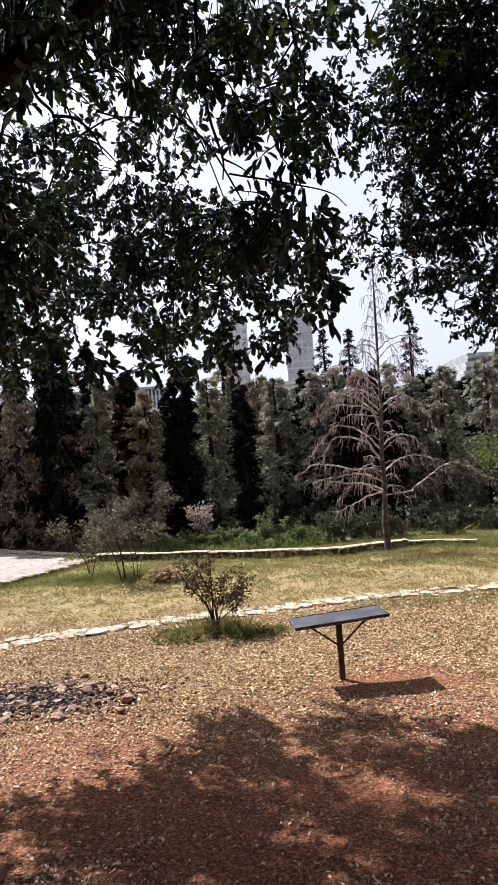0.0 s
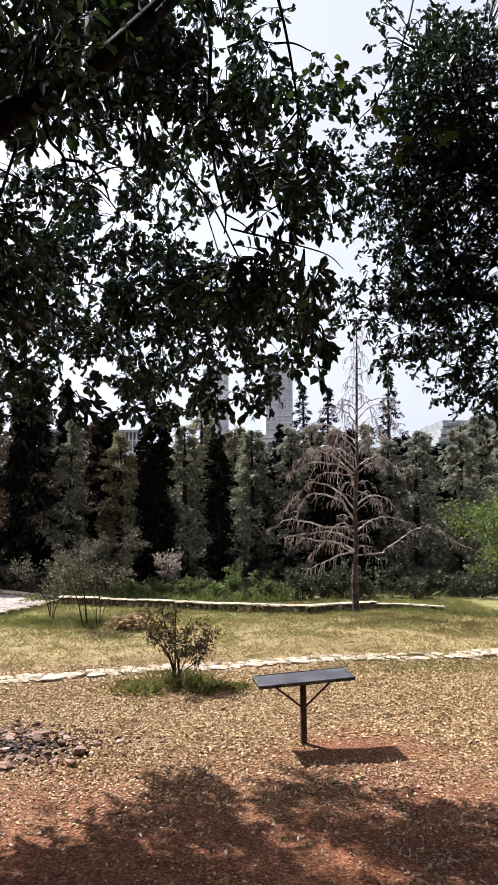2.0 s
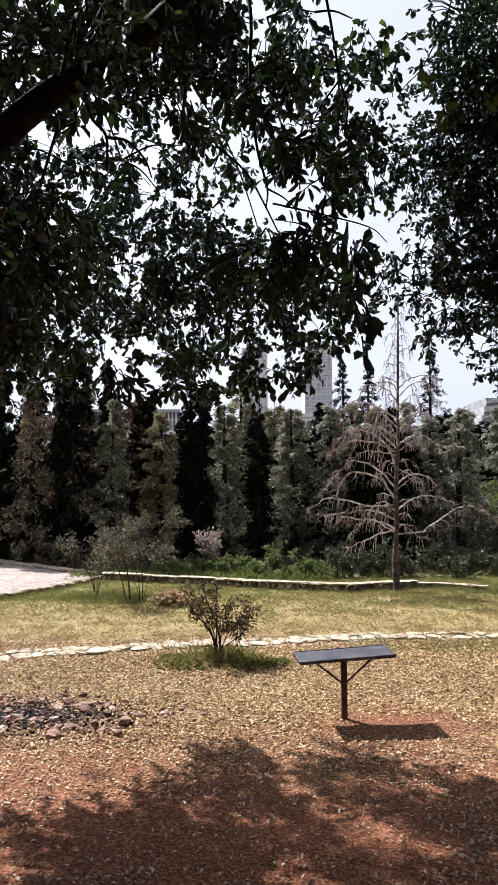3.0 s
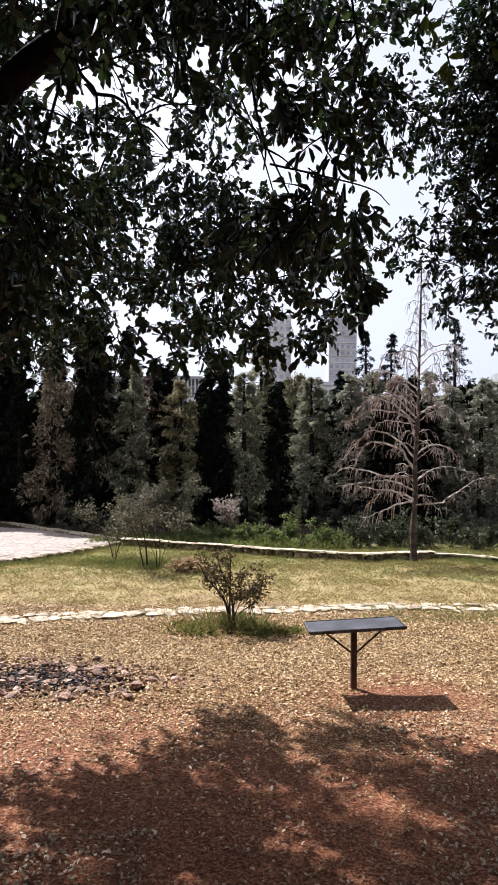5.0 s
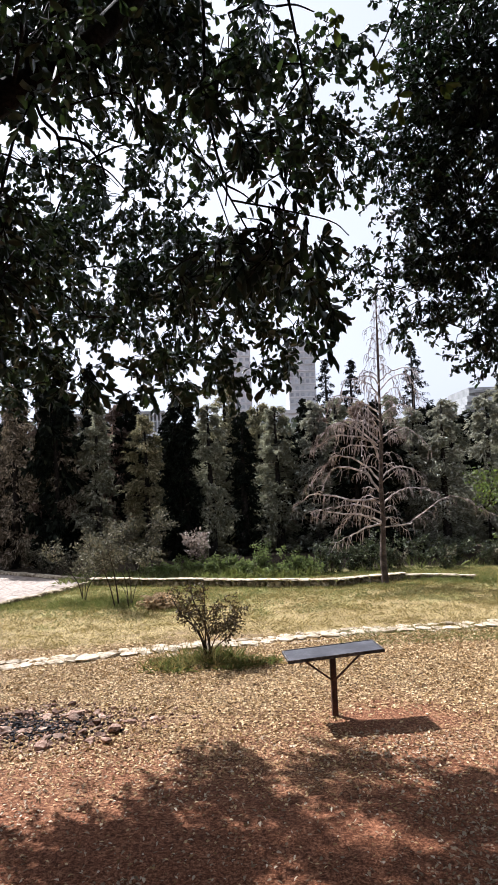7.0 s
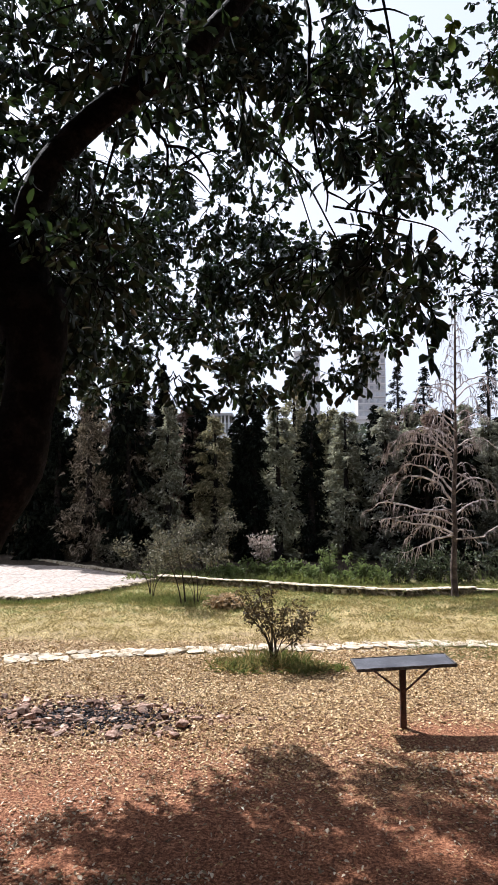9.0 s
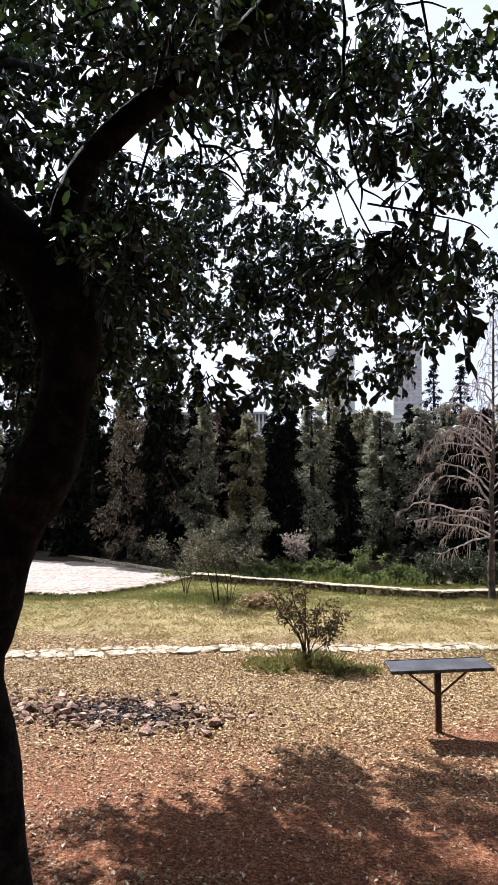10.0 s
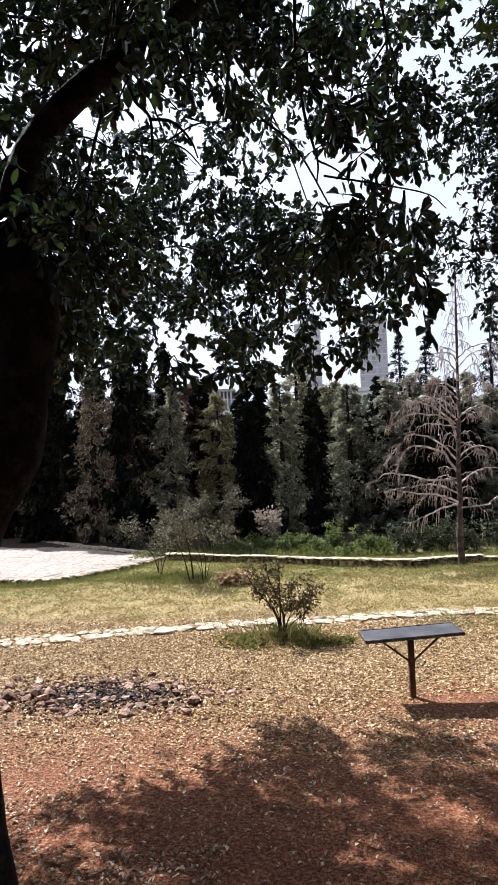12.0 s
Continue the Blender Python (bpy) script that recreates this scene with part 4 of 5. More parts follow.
# ==== dead conifer ====
def build_dead_tree():
    tree = thing("dead_tree", "bare dead conifer with drooping grey branches by the low wall", "tree", pose(2.67, 11.22, 0))
    rnd = random.Random(31)
    v, f = [], []
    path = curve_pts([(0, 0, -0.2), (0, 0, 0.02), (-0.012, 0, 0.5), (0.02, 0.01, 1.05), (0.015, 0, 1.6), (0.06, 0, 2.4), (0.075, 0, 3.1), (0.1, 0, 4.2), (0.12, 0, 5.1)], 60)
    add_tube(v, f, path, [0.068 * (1 - 0.87 * i / 59) + 0.055 * max(0, 1 - i / 6) ** 1.7 + rnd.uniform(-0.004, 0.004) for i in range(60)], 11, 0.09, rnd)
    link_mesh("trunk", v, f, DEADBARK, tree, "straight dead trunk", True)

    def branch(points, r):
        v, f = [], []
        pts = [Vector(p) for p in points]
        span = (pts[-1] - pts[0]).length
        pts = pts[:1] + [p + Vector((rnd.gauss(0, 1), rnd.gauss(0, 1), rnd.gauss(0, 1))) * 0.035 * span for p in pts[1:]]
        path = curve_pts(pts, 16)
        path = path[:2] + [p + Vector((rnd.gauss(0, 1), rnd.gauss(0, 1), rnd.gauss(0, 1))) * 0.009 for p in path[2:]]
        add_tube(v, f, path, [r * (1 - 0.8 * i / 15) + 0.002 for i in range(16)], 5)
        total = sum((b - a).length for a, b in zip(path, path[1:]))
        for i in range(int(total * 12) + 3):
            k = rnd.uniform(0.18, 1.0) * 14.99
            a = path[int(k)].lerp(path[int(k) + 1], k % 1)
            out = (path[-1] - path[0]).normalized()
            side = Vector((rnd.uniform(-1, 1), rnd.uniform(-1, 1), rnd.uniform(-0.2, 0.3))) * 0.5 + out * 0.45
            l = rnd.uniform(0.1, 0.34) * min(1, 0.25 + total * 0.7)
            thin = min(1.0, 0.35 + total * 0.7)
            b = a + side * l * 0.6 + Vector((0, 0, -0.12 * l))
            c = b + side * l * 0.25 + Vector((0, 0, -0.75 * l))
            add_tube(v, f, curve_pts([a, b, c], 5), [v * thin for v in (0.0065, 0.006, 0.005, 0.0045, 0.003)], 3)
            if rnd.random() < 0.6:
                e = b + Vector((rnd.uniform(-0.1, 0.1), rnd.uniform(-0.1, 0.1), -0.14)) * thin
                add_tube(v, f, [b, (b + e) / 2 + side * 0.03 * thin, e], [0.005 * thin, 0.0045 * thin, 0.003 * thin], 3)
        link_mesh("branch", v, f, DEADWOOD, tree)

    branch([(0, 0, 1.36), (-0.28, 0, 1.46), (-0.6, -0.1, 1.55), (-1.1, -0.2, 1.52), (-1.55, -0.2, 1.42)], 0.024)
    branch([(0, 0, 1.05), (-0.3, -0.1, 1.18), (-0.7, -0.3, 1.24), (-1.1, -0.4, 1.25)], 0.02)
    branch([(0, 0, 1.03), (-0.3, -0.2, 0.98), (-0.6, -0.4, 0.85), (-0.95, -0.5, 0.75)], 0.018)
    branch([(0, 0, 1.55), (-0.25, 0.05, 1.85), (-0.6, 0.1, 1.98), (-0.85, 0.1, 1.9), (-1.02, 0.1, 1.62)], 0.022)
    branch([(0, 0, 2.15), (-0.2, -0.05, 2.38), (-0.45, -0.1, 2.52), (-0.8, -0.1, 2.5), (-1.1, -0.1, 2.3)], 0.022)
    branch([(0, 0, 2.45), (-0.3, -0.05, 2.72), (-0.6, -0.1, 2.75), (-0.95, -0.1, 2.55)], 0.018)
    branch([(0, 0, 0.96), (0.35, -0.1, 1.02), (0.64, -0.2, 1.18), (1.1, -0.2, 1.24), (1.6, -0.2, 1.12), (2.0, -0.2, 0.98)], 0.013)
    branch([(0, 0, 1.3), (0.25, 0.2, 1.5), (0.7, 0.4, 1.6), (1.2, 0.5, 1.45)], 0.018)
    branch([(0, 0, 1.75), (-0.3, 0.1, 2.1), (-0.65, 0.15, 2.2), (-0.95, 0.15, 2.05), (-1.15, 0.1, 1.8)], 0.018)
    branch([(0, 0, 2.35), (-0.3, -0.1, 2.65), (-0.7, -0.15, 2.72), (-1.05, -0.15, 2.5), (-1.2, -0.1, 2.25)], 0.017)
    branch([(0, 0, 1.2), (-0.35, -0.15, 1.33), (-0.8, -0.3, 1.36), (-1.2, -0.35, 1.22)], 0.016)
    branch([(0, 0, 1.75), (0.3, 0.1, 1.98), (0.6, 0.1, 1.95), (0.8, 0.1, 1.7)], 0.016)
    branch([(0, 0, 2.4), (0.3, 0, 2.6), (0.6, 0, 2.55), (0.85, 0, 2.3)], 0.015)
    branch([(0, 0, 1.1), (0.2, 0.1, 1.1), (0.4, 0.1, 0.9)], 0.012)
    branch([(0, 0, 2.05), (0.25, 0.1, 2.0), (0.5, 0.2, 1.85)], 0.014)
    # reach of the finer branches by height, to either side
    heights = [0.9, 1.3, 1.8, 2.4, 2.75, 3.05, 3.3, 3.6, 4.0, 4.6, 5.0]
    west = [0.8, 0.9, 0.8, 0.95, 1.1, 1.1, 0.85, 0.5, 0.26, 0.14, 0.05]
    east = [0.6, 0.5, 0.45, 0.5, 0.6, 0.8, 0.75, 0.5, 0.26, 0.14, 0.05]
    z, turn = 0.95, 0
    while z < 5.0:
        turn += 1
        a = rnd.uniform(-1.1, 1.1) + math.pi * (turn % 2)
        dx, dy = math.cos(a), math.sin(a) * 0.9
        reach = float(np.interp(z, heights, west if dx < 0 else east))
        q = rnd.uniform(0.5, 1.1) * reach
        lift = rnd.uniform(0.08, 0.42) * q
        ox = 0.01 + 0.024 * z
        end = rnd.uniform(-0.35, 0.1) * q if z < 3.6 else -0.5 * q
        branch([(ox, 0, z), (ox + dx * q * 0.35, dy * q * 0.35, z + lift * 0.8), (ox + dx * q * 0.75, dy * q * 0.75, z + lift), (ox + dx * q, dy * q, z + end)], 0.005 + 0.009 * q)
        z += 0.11 if z < 2.2 else (0.078 if z < 3.6 else 0.07)


build_dead_tree()


# ==== shrubs and small trees ====
def leafy_shrub(name, label, x, y, height, width, stems, leaves, mat, leaf, seed, crown_from=0.3, shape=1.0, category="shrub", wood=None, foot=0.03, tips=(), thick=1.0):
    """Stems that fan out and fork from one foot, leaves along their upper parts."""
    sh = thing(name, label, category, pose(x, y, floor_z(x, y) if y < 14 else 0), "shrubs behind the lawn" if name == "shrub" else "")
    rnd, rng = random.Random(seed), np.random.default_rng(seed)
    P, D = [], []
    tv, tf = [], []
    for s in range(stems):
        a = rnd.uniform(0, 6.28)
        q = width * 0.5 * rnd.uniform(0.25, 1.0)
        h = height * rnd.uniform(0.65, 1.0) * (1 - 0.25 * (q / width))
        if tips:
            (tx, h), side = tips[s], rnd.uniform(-0.15, 0.15)
            q, a = math.hypot(tx, side), math.atan2(side, tx)
        v, f = [], []
        fx, fy = rnd.uniform(-foot, foot), rnd.uniform(-foot, foot)
        path = curve_pts([(fx, fy, -0.06), (fx + math.cos(a) * q * 0.2, fy + math.sin(a) * q * 0.2, h * 0.4), (math.cos(a) * q * 0.75, math.sin(a) * q * 0.75, h * 0.75), (math.cos(a) * q, math.sin(a) * q, h)], 12)
        r = (0.005 + 0.006 * height * rnd.random()) * (thick if s < 3 else 1.0)
        add_tube(v, f, path, [r * (1 - 0.75 * i / 11) for i in range(12)], 5)
        for k in range(7):
            t = rnd.uniform(crown_from, 1.0) * 10.99
            p = path[int(t)].lerp(path[int(t) + 1], t % 1)
            e = p + Vector((rnd.uniform(-1, 1), rnd.uniform(-1, 1), rnd.uniform(-0.1, 0.8))) * 0.2 * height * shape
            add_tube(tv, tf, [p, (p + e) / 2 + Vector((0, 0, 0.02)), e], [r * 0.4, r * 0.3, r * 0.15], 3)
            n = max(1, leaves // (stems * 7))
            for i in range(n):
                u = rnd.uniform(0.15, 1.08)
                P.append(p.lerp(e, u) + Vector((rnd.gauss(0, 1), rnd.gauss(0, 1), rnd.gauss(0, 1))) * 0.035 * height)
                D.append((e - p).normalized() * 0.5 + Vector((rnd.gauss(0, 0.5), rnd.gauss(0, 0.5), rnd.gauss(0.1, 0.5))))
        link_mesh("stem", v, f, wood or STEM, sh)
    tagged(link_mesh("brushwood", tv, tf, wood or STEM, sh), kind="stuff")
    P, D = np.array(P), np.array(D)
    L = leaf * rng.uniform(0.6, 1.3, len(P))
    leaf_mesh("foliage", P, D, L, L * 0.5, mat, sh, rng, simple=leaf < 0.03)
    return sh


def grass_tuft(name, label, spots, mat, height, seed, kind="", slim=0.06, droop=0.35):
    rng = np.random.default_rng(seed)
    P = np.array(spots)
    D = rng.normal(size=(len(P), 3)) * 0.45 + np.array([0, 0, 1.0])
    L = height * rng.uniform(0.4, 1.2, len(P))
    ob = leaf_mesh(name, P, D, L, np.maximum(0.003, L * slim), mat, None, rng, droop=droop, simple=True)
    return tagged(ob, label, "grass", kind=kind or "stuff")


leafy_shrub("sapling", "small sparse sapling with reddish leaves in a grass tuft", -0.2, 6.8, 0.86, 0.8, 10, 1900, LEAF_REDDISH, 0.034, 41, 0.45, 0.58,
            tips=((-0.36, 0.66), (-0.16, 0.78), (-0.02, 0.74), (0.14, 0.7), (0.34, 0.5), (0.28, 0.36), (-0.26, 0.74), (0.12, 0.46), (0.32, 0.58), (-0.2, 0.52)), thick=1.7)
leafy_shrub("small_tree", "thin-stemmed small tree with greyish leaves", -1.58, 10.35, 1.22, 1.9, 6, 2100, LEAF_GREY, 0.05, 42, 0.52, 1.15, category="tree", foot=0.12, thick=1.6)
leafy_shrub("shrub", "grey-green twiggy shrub behind the lawn", -2.3, 11.0, 1.1, 1.2, 4, 1000, LEAF_GREY, 0.05, 43, 0.5)
leafy_shrub("shrub", "grey-green twiggy shrub behind the lawn", -1.75, 13.7, 1.35, 1.5, 9, 3000, LEAF_GREY, 0.055, 44, 0.2)
leafy_shrub("bright_tree", "young tree with fresh yellow-green leaves", 5.25, 10.8, 2.4, 2.2, 12, 6200, LEAF_BRIGHT, 0.055, 45, 0.25, category="tree")
leafy_shrub("dry_bush", "pinkish brown dry bush between the conifers", -0.6, 14.0, 0.95, 0.5, 9, 560, DRY_PINK, 0.075, 46, 0.3)
rnd = random.Random(50)
for i in range(24):
    x = -1.6 + i * 0.15 + rnd.uniform(-0.1, 0.1)
    leafy_shrub("shrub", "low green leafy shrub behind the low stone wall", x, 13.4 - 0.22 * max(0, x) + rnd.uniform(-0.1, 0.5), rnd.uniform(0.2, 0.5) + (0.25 if i in (15, 16, 19) else 0), rnd.uniform(0.4, 0.8), 6, 460, LEAF_SHRUB, 0.05, 60 + i, 0.1)
# shrubs in the darkened leaf colour fill the shaded strip here
for i in range(9):
    x = 1.95 + i * 0.17 + rnd.uniform(-0.06, 0.06)
    leafy_shrub("shrub", "shrub coloured dark for the shade behind the low stone wall", x, 13.0 + rnd.uniform(0.0, 0.6), rnd.uniform(0.45, 0.9), rnd.uniform(0.5, 0.8), 6, 420, LEAF_SHADED, 0.055, 120 + i, 0.05)
for i in range(14):
    x = 3.2 + i * 0.3 + rnd.uniform(-0.1, 0.1)
    leafy_shrub("shrub", "low green leafy shrub under the trees", x, 12.9 + rnd.uniform(-0.2, 0.7), rnd.uniform(0.35, 0.75), rnd.uniform(0.6, 0.9), 6, 420, LEAF_GREY if i % 3 == 1 else LEAF_SHADED, 0.055, 80 + i, 0.1)
for i in range(14):
    x = -2.9 - i * 0.42 + rnd.uniform(-0.1, 0.1)
    leafy_shrub("shrub", "small shrub growing along the terrace wall", x, 13.9 + 0.82 * (-2.9 - x) + rnd.uniform(0.0, 0.4), rnd.uniform(0.35, 0.8), rnd.uniform(0.5, 0.9), 6, 520, LEAF_GREY, 0.045, 100 + i, 0.1)


# ==== conifers behind the wall ====
def conifer(name, label, height, radius, mat, sprays, seed, taper=0.6, length=0.2, whorls=19, tier=0.0, wide=0.24):
    """A column of drooping needle sprays round a trunk; made at the origin."""
    tree = thing(name, label, "tree")
    rnd, rng = random.Random(seed), np.random.default_rng(seed)
    limb_mesh("trunk", tree, [(0, 0, -0.4), (0.03, 0, height * 0.4), (0, 0.02, height * 0.97)], 0.05 + 0.02 * height, 0.012, BARK, 10, 7, seed)
    v, f = [], []
    P, D = [], []
    n_br = int(height * whorls)
    for i in range(n_br):
        z = height * (0.03 + 0.95 * (i + rnd.random()) / n_br)
        if tier:
            z = min(round(z / tier) * tier, height * 0.98) + rnd.gauss(0, 0.05)
        k = z / height
        prof = min(1.0, 0.55 + 1.8 * k) * max(0.03, (1 - k) ** taper)
        reach = radius * prof * rnd.uniform(0.6, 1.12)
        a = rnd.uniform(0, 6.28)
        out = Vector((math.cos(a), math.sin(a), 0))
        tip = out * reach + Vector((0, 0, z - 0.22 * reach))
        add_tube(v, f, [Vector((0, 0, z)), out * reach * 0.5 + Vector((0, 0, z + 0.06 * reach)), tip], [0.012, 0.008, 0.004], 3)
        for j in range(max(2, int(sprays / n_br / 7))):
            # a tuft of short twigs that fans out and droops
            u = rnd.uniform(0.45, 1.06)
            p = Vector((0, 0, z)).lerp(tip, u) + Vector((rnd.gauss(0, 1), rnd.gauss(0, 1), rnd.gauss(0, 0.8))) * (0.085 if tier else 0.15) * radius * min(1.0, prof + 0.12)
            way = out * 0.8 + Vector((rnd.gauss(0, 0.6), rnd.gauss(0, 0.6), rnd.gauss(-0.1, 0.4)))
            for q in range(7):
                P.append(p + Vector((rnd.gauss(0, 1), rnd.gauss(0, 1), rnd.gauss(0, 0.6))) * length * 0.22)
                D.append(way + Vector((rnd.gauss(0, 0.5), rnd.gauss(0, 0.5), rnd.gauss(0, 0.45))))
    tagged(link_mesh("branchwork", v, f, BARK, tree), kind="stuff")
    P, D = np.array(P), np.array(D)
    L = length * rng.uniform(0.5, 1.3, len(P))
    leaf_mesh("foliage", P, D, L, L * wide, mat, tree, rng, simple=True, droop=0.3)
    return tree


def plant(kind, places):
    tagged(kind, group="conifers of the tree belt")
    """The first place takes the tree itself, the others copies of it."""
    def spot(i, wide, tall):
        x, y, s = places[i]
        x, y = x * 1.08, y + 1.2
        return pose(x, y, 0.0 if y < 15 else min((y - 14) * 0.06, 1.2) - 0.05, 0, 0, i * 77) @ Matrix.Diagonal((wide, wide, s * tall, 1))

    for i in range(1, len(places)):
        copy_thing(kind, spot(i, 1.1, 1.13))
    kind.matrix_basis = spot(0, 1.05, 1.05)


def row(x0, x1, step, y, seed, wob=0.25):
    r = random.Random(seed)
    return [(x0 + i * step + r.uniform(-wob, wob), y + r.uniform(-0.4, 0.4), r.uniform(0.78, 0.95)) for i in range(int((x1 - x0) / step) + 1)]


PINE = "grey-green pine with dense drooping needles"
# these trees stand for the shaded gaps and columns, dark by colour
DARK = "columnar cypress coloured near-black for the deep shade of the belt"
plant(conifer("pine_tree", PINE, 3.65, 0.62, NEEDLE, 17500, 201, 0.5, 0.082, wide=0.28), [(-2.75, 14.7, 1.03), (1.25, 15.0, 0.9), (4.1, 15.6, 0.95), (6.6, 15.0, 1), (-8.6, 16.4, 1), (2.75, 15.8, 0.95), (-0.26, 14.8, 0.92), (5.4, 15.4, 0.9), (7.8, 15.6, 1)])
plant(conifer("pine_tree", "brownish pine with thinning dark needles", 3.65, 0.66, NEEDLE_RUSSET, 13000, 211, 0.45, 0.082, wide=0.28), [(-4.5, 14.6, 1.16), (-6.4, 15.9, 1.05), (-3.45, 15.0, 1.02)])
plant(conifer("pine_tree", "grey-green pine with speckled needles coloured lighter for fuller sun", 3.65, 0.64, NEEDLE_SUNLIT, 16000, 209, 0.5, 0.082, wide=0.28), [(4.1, 13.9, 0.9), (2.1, 14.7, 0.9), (4.6, 13.5, 0.86), (5.5, 13.4, 0.9), (6.4, 13.3, 0.9)])
plant(conifer("pine_tree", "tall yellowish pine rising over the tree belt", 4.6, 0.6, NEEDLE_YELLOW, 14000, 202, 0.45, 0.085, wide=0.28), [(0.1, 16.6, 1), (-7.5, 17.6, 1), (9.0, 17.0, 1)])
plant(conifer("yellowish_pine", "yellowish green conifer between darker trees", 3.4, 0.6, NEEDLE_YELLOW, 18000, 203, 0.4, 0.082, wide=0.28), [(-1.7, 14.9, 1), (0.95, 16.4, 1), (3.4, 16.4, 1)])
plant(conifer("cypress_tree", "slender " + DARK, 3.55, 0.36, NEEDLE_SHADE, 9500, 204, 0.4, 0.09, wide=0.36), [(-1.0, 14.6, 1.16), (-0.78, 14.5, 1.05), (0.49, 14.8, 0.88), (1.95, 15.1, 0.95), (-2.22, 15.7, 1), (-2.1, 15.9, 1), (-5.25, 14.8, 1.28), (-4.9, 16.2, 1.3), (-4.15, 16.1, 1.36), (-6.3, 16.3, 1.3), (-3.1, 16.0, 1.25), (-5.9, 15.8, 1.1), (-6.9, 16.6, 1), (-8.0, 17.4, 1.1)])
plant(conifer("cypress_tree", "broad " + DARK, 3.4, 0.6, NEEDLE_SHADE, 7000, 205, 0.4, 0.15, wide=0.42), [(-3.62, 14.6, 1.46), (-5.9, 15.3, 1.25), (-7.3, 15.9, 1.1), (3.4, 14.9, 0.95), (2.85, 14.1, 0.82), (3.45, 13.9, 0.8), (-9.8, 17, 1)] + row(-10, 10.5, 0.95, 17.2, 7))
plant(conifer("cypress_tree", "stout " + DARK, 3.3, 0.8, NEEDLE_SHADE, 4200, 208, 0.2, 0.24, wide=0.45), row(-12, 13, 1.25, 19.0, 8))
plant(conifer("fir_tree", "tall far conifer with a pointed tip", 5.75, 1.5, NEEDLE_SHADE, 7000, 206, 1.0, 0.1, 32, 0.26), [(3.75, 23.8, 1), (4.75, 24.3, 0.93), (6.7, 23.2, 1), (-8.5, 22, 1), (-10.5, 22, 1)])
plant(conifer("dry_conifer", "half dead reddish brown conifer", 3.3, 0.7, NEEDLE_BROWN, 3600, 207, 0.7, 0.16), [(-3.95, 15.5, 1.36), (3.15, 14.7, 0.98), (2.3, 16.2, 1), (-2.5, 15.8, 1.05)])


# ==== far buildings ====
def block(name, parent, lo, hi, mat, label=""):
    bm = bmesh.new()
    bmesh.ops.create_cube(bm, size=1.0)
    for v in bm.verts:
        v.co = Vector([(lo[i] + hi[i]) / 2 + v.co[i] * (hi[i] - lo[i]) for i in range(3)])
    return part(name, bm, mat, parent, label)


def tower(x0, x1, y, top, depth, floors, bays, mat, label):
    b = thing("tower_block", label, "building")
    block("wall", b, (x0, y, -2), (x1, y + depth, top), mat)
    block("roof", b, (x0 - 0.3, y - 0.3, top + 0.01), (x1 + 0.3, y + depth, top + 1.2), mat)
    block("stair_head", b, (x0 + (x1 - x0) * 0.3, y + 2, top + 1.21), (x0 + (x1 - x0) * 0.65, y + 6, top + 4), mat)
    fh, bw = 3.0, (x1 - x0) / bays
    pane = None
    for k in range(floors):
        z = top - 2.6 - k * fh
        block("floor_band", b, (x0 - 0.15, y - 0.35, z - 0.75), (x1 + 0.15, y - 0.01, z - 0.35), FACADE)
        for i in range(bays):
            cx = x0 + (i + 0.5) * bw
            if pane is None:
                pane = block("window", b, (-bw * 0.3, -0.12, -0.1), (bw * 0.3, 0.1, 1.5), PANE)
                ob = pane
            else:
                ob = new("window", pane.data)
                ob.parent = b
            ob.location = (cx, y, z)


tower(31.5, 44.0, 300, 66, 14, 13, 5, FACADE_GREY, "grey concrete tower block far behind the trees")
tower(3.0, 14.0, 290, 63, 14, 12, 4, FACADE, "pale tower block far behind the trees")


def colonnade():
    b = thing("long_building", "long low pale building with a row of pillars", "building")
    block("wall", b, (-28, 122, 0), (-10.6, 134, 14.6), FACADE_DIM)
    block("roof", b, (-28.4, 120.6, 15.9), (-10.2, 134, 16.4), FACADE_DIM)
    block("terrace", b, (-28.4, 120.6, 11.6), (-10.2, 121.99, 12.6), FACADE)
    block("roof_house", b, (-17.6, 124, 16.41), (-15.1, 128, 17.4), FACADE_GREY)
    for i in range(26):
        block("pillar", b, (-28 + i * 0.68, 120.9, 12.61), (-27.75 + i * 0.68, 121.3, 15.89), FACADE_GREY)


colonnade()


def podium():
    b = thing("flat_building", "flat white roofed building under the towers", "building")
    block("wall", b, (2, 200, 0), (26, 215, 23.6), FACADE)
    block("roof", b, (1.5, 199.5, 23.61), (26.5, 215, 24.7), FACADE)
    for i in range(12):
        block("window", b, (3 + i * 1.9, 199.9, 20.6), (4.2 + i * 1.9, 200.3, 22.2), PANE)


podium()


def terraces():
    b = thing("terraced_flats", "terraced pale flats with long balconies on the hill", "building")
    for k in range(6):
        x0 = 80 + k * 1.5
        z = 30.8 - k * 3.0
        block("storey", b, (x0 - k * 3, 210 - k * 2, z - 3.2 if k < 5 else -1), (129, 230, z), FACADE_DIM)
        block("balcony", b, (x0 - k * 3 - 0.4, 208.4 - k * 2, z - 1.9), (129.4, 209.99 - k * 2, z - 1.0), FACADE_DIM)
        for i in range(11):
            wx = x0 - k * 3 + 2 + i * 4.4
            block("window", b, (wx, 209.85 - k * 2, z - 2.6), (wx + 2.6, 210.1 - k * 2, z - 0.5), PANE)
    block("roof_house", b, (96, 214, 30.81), (103, 220, 33.0), FACADE_DIM)


terraces()


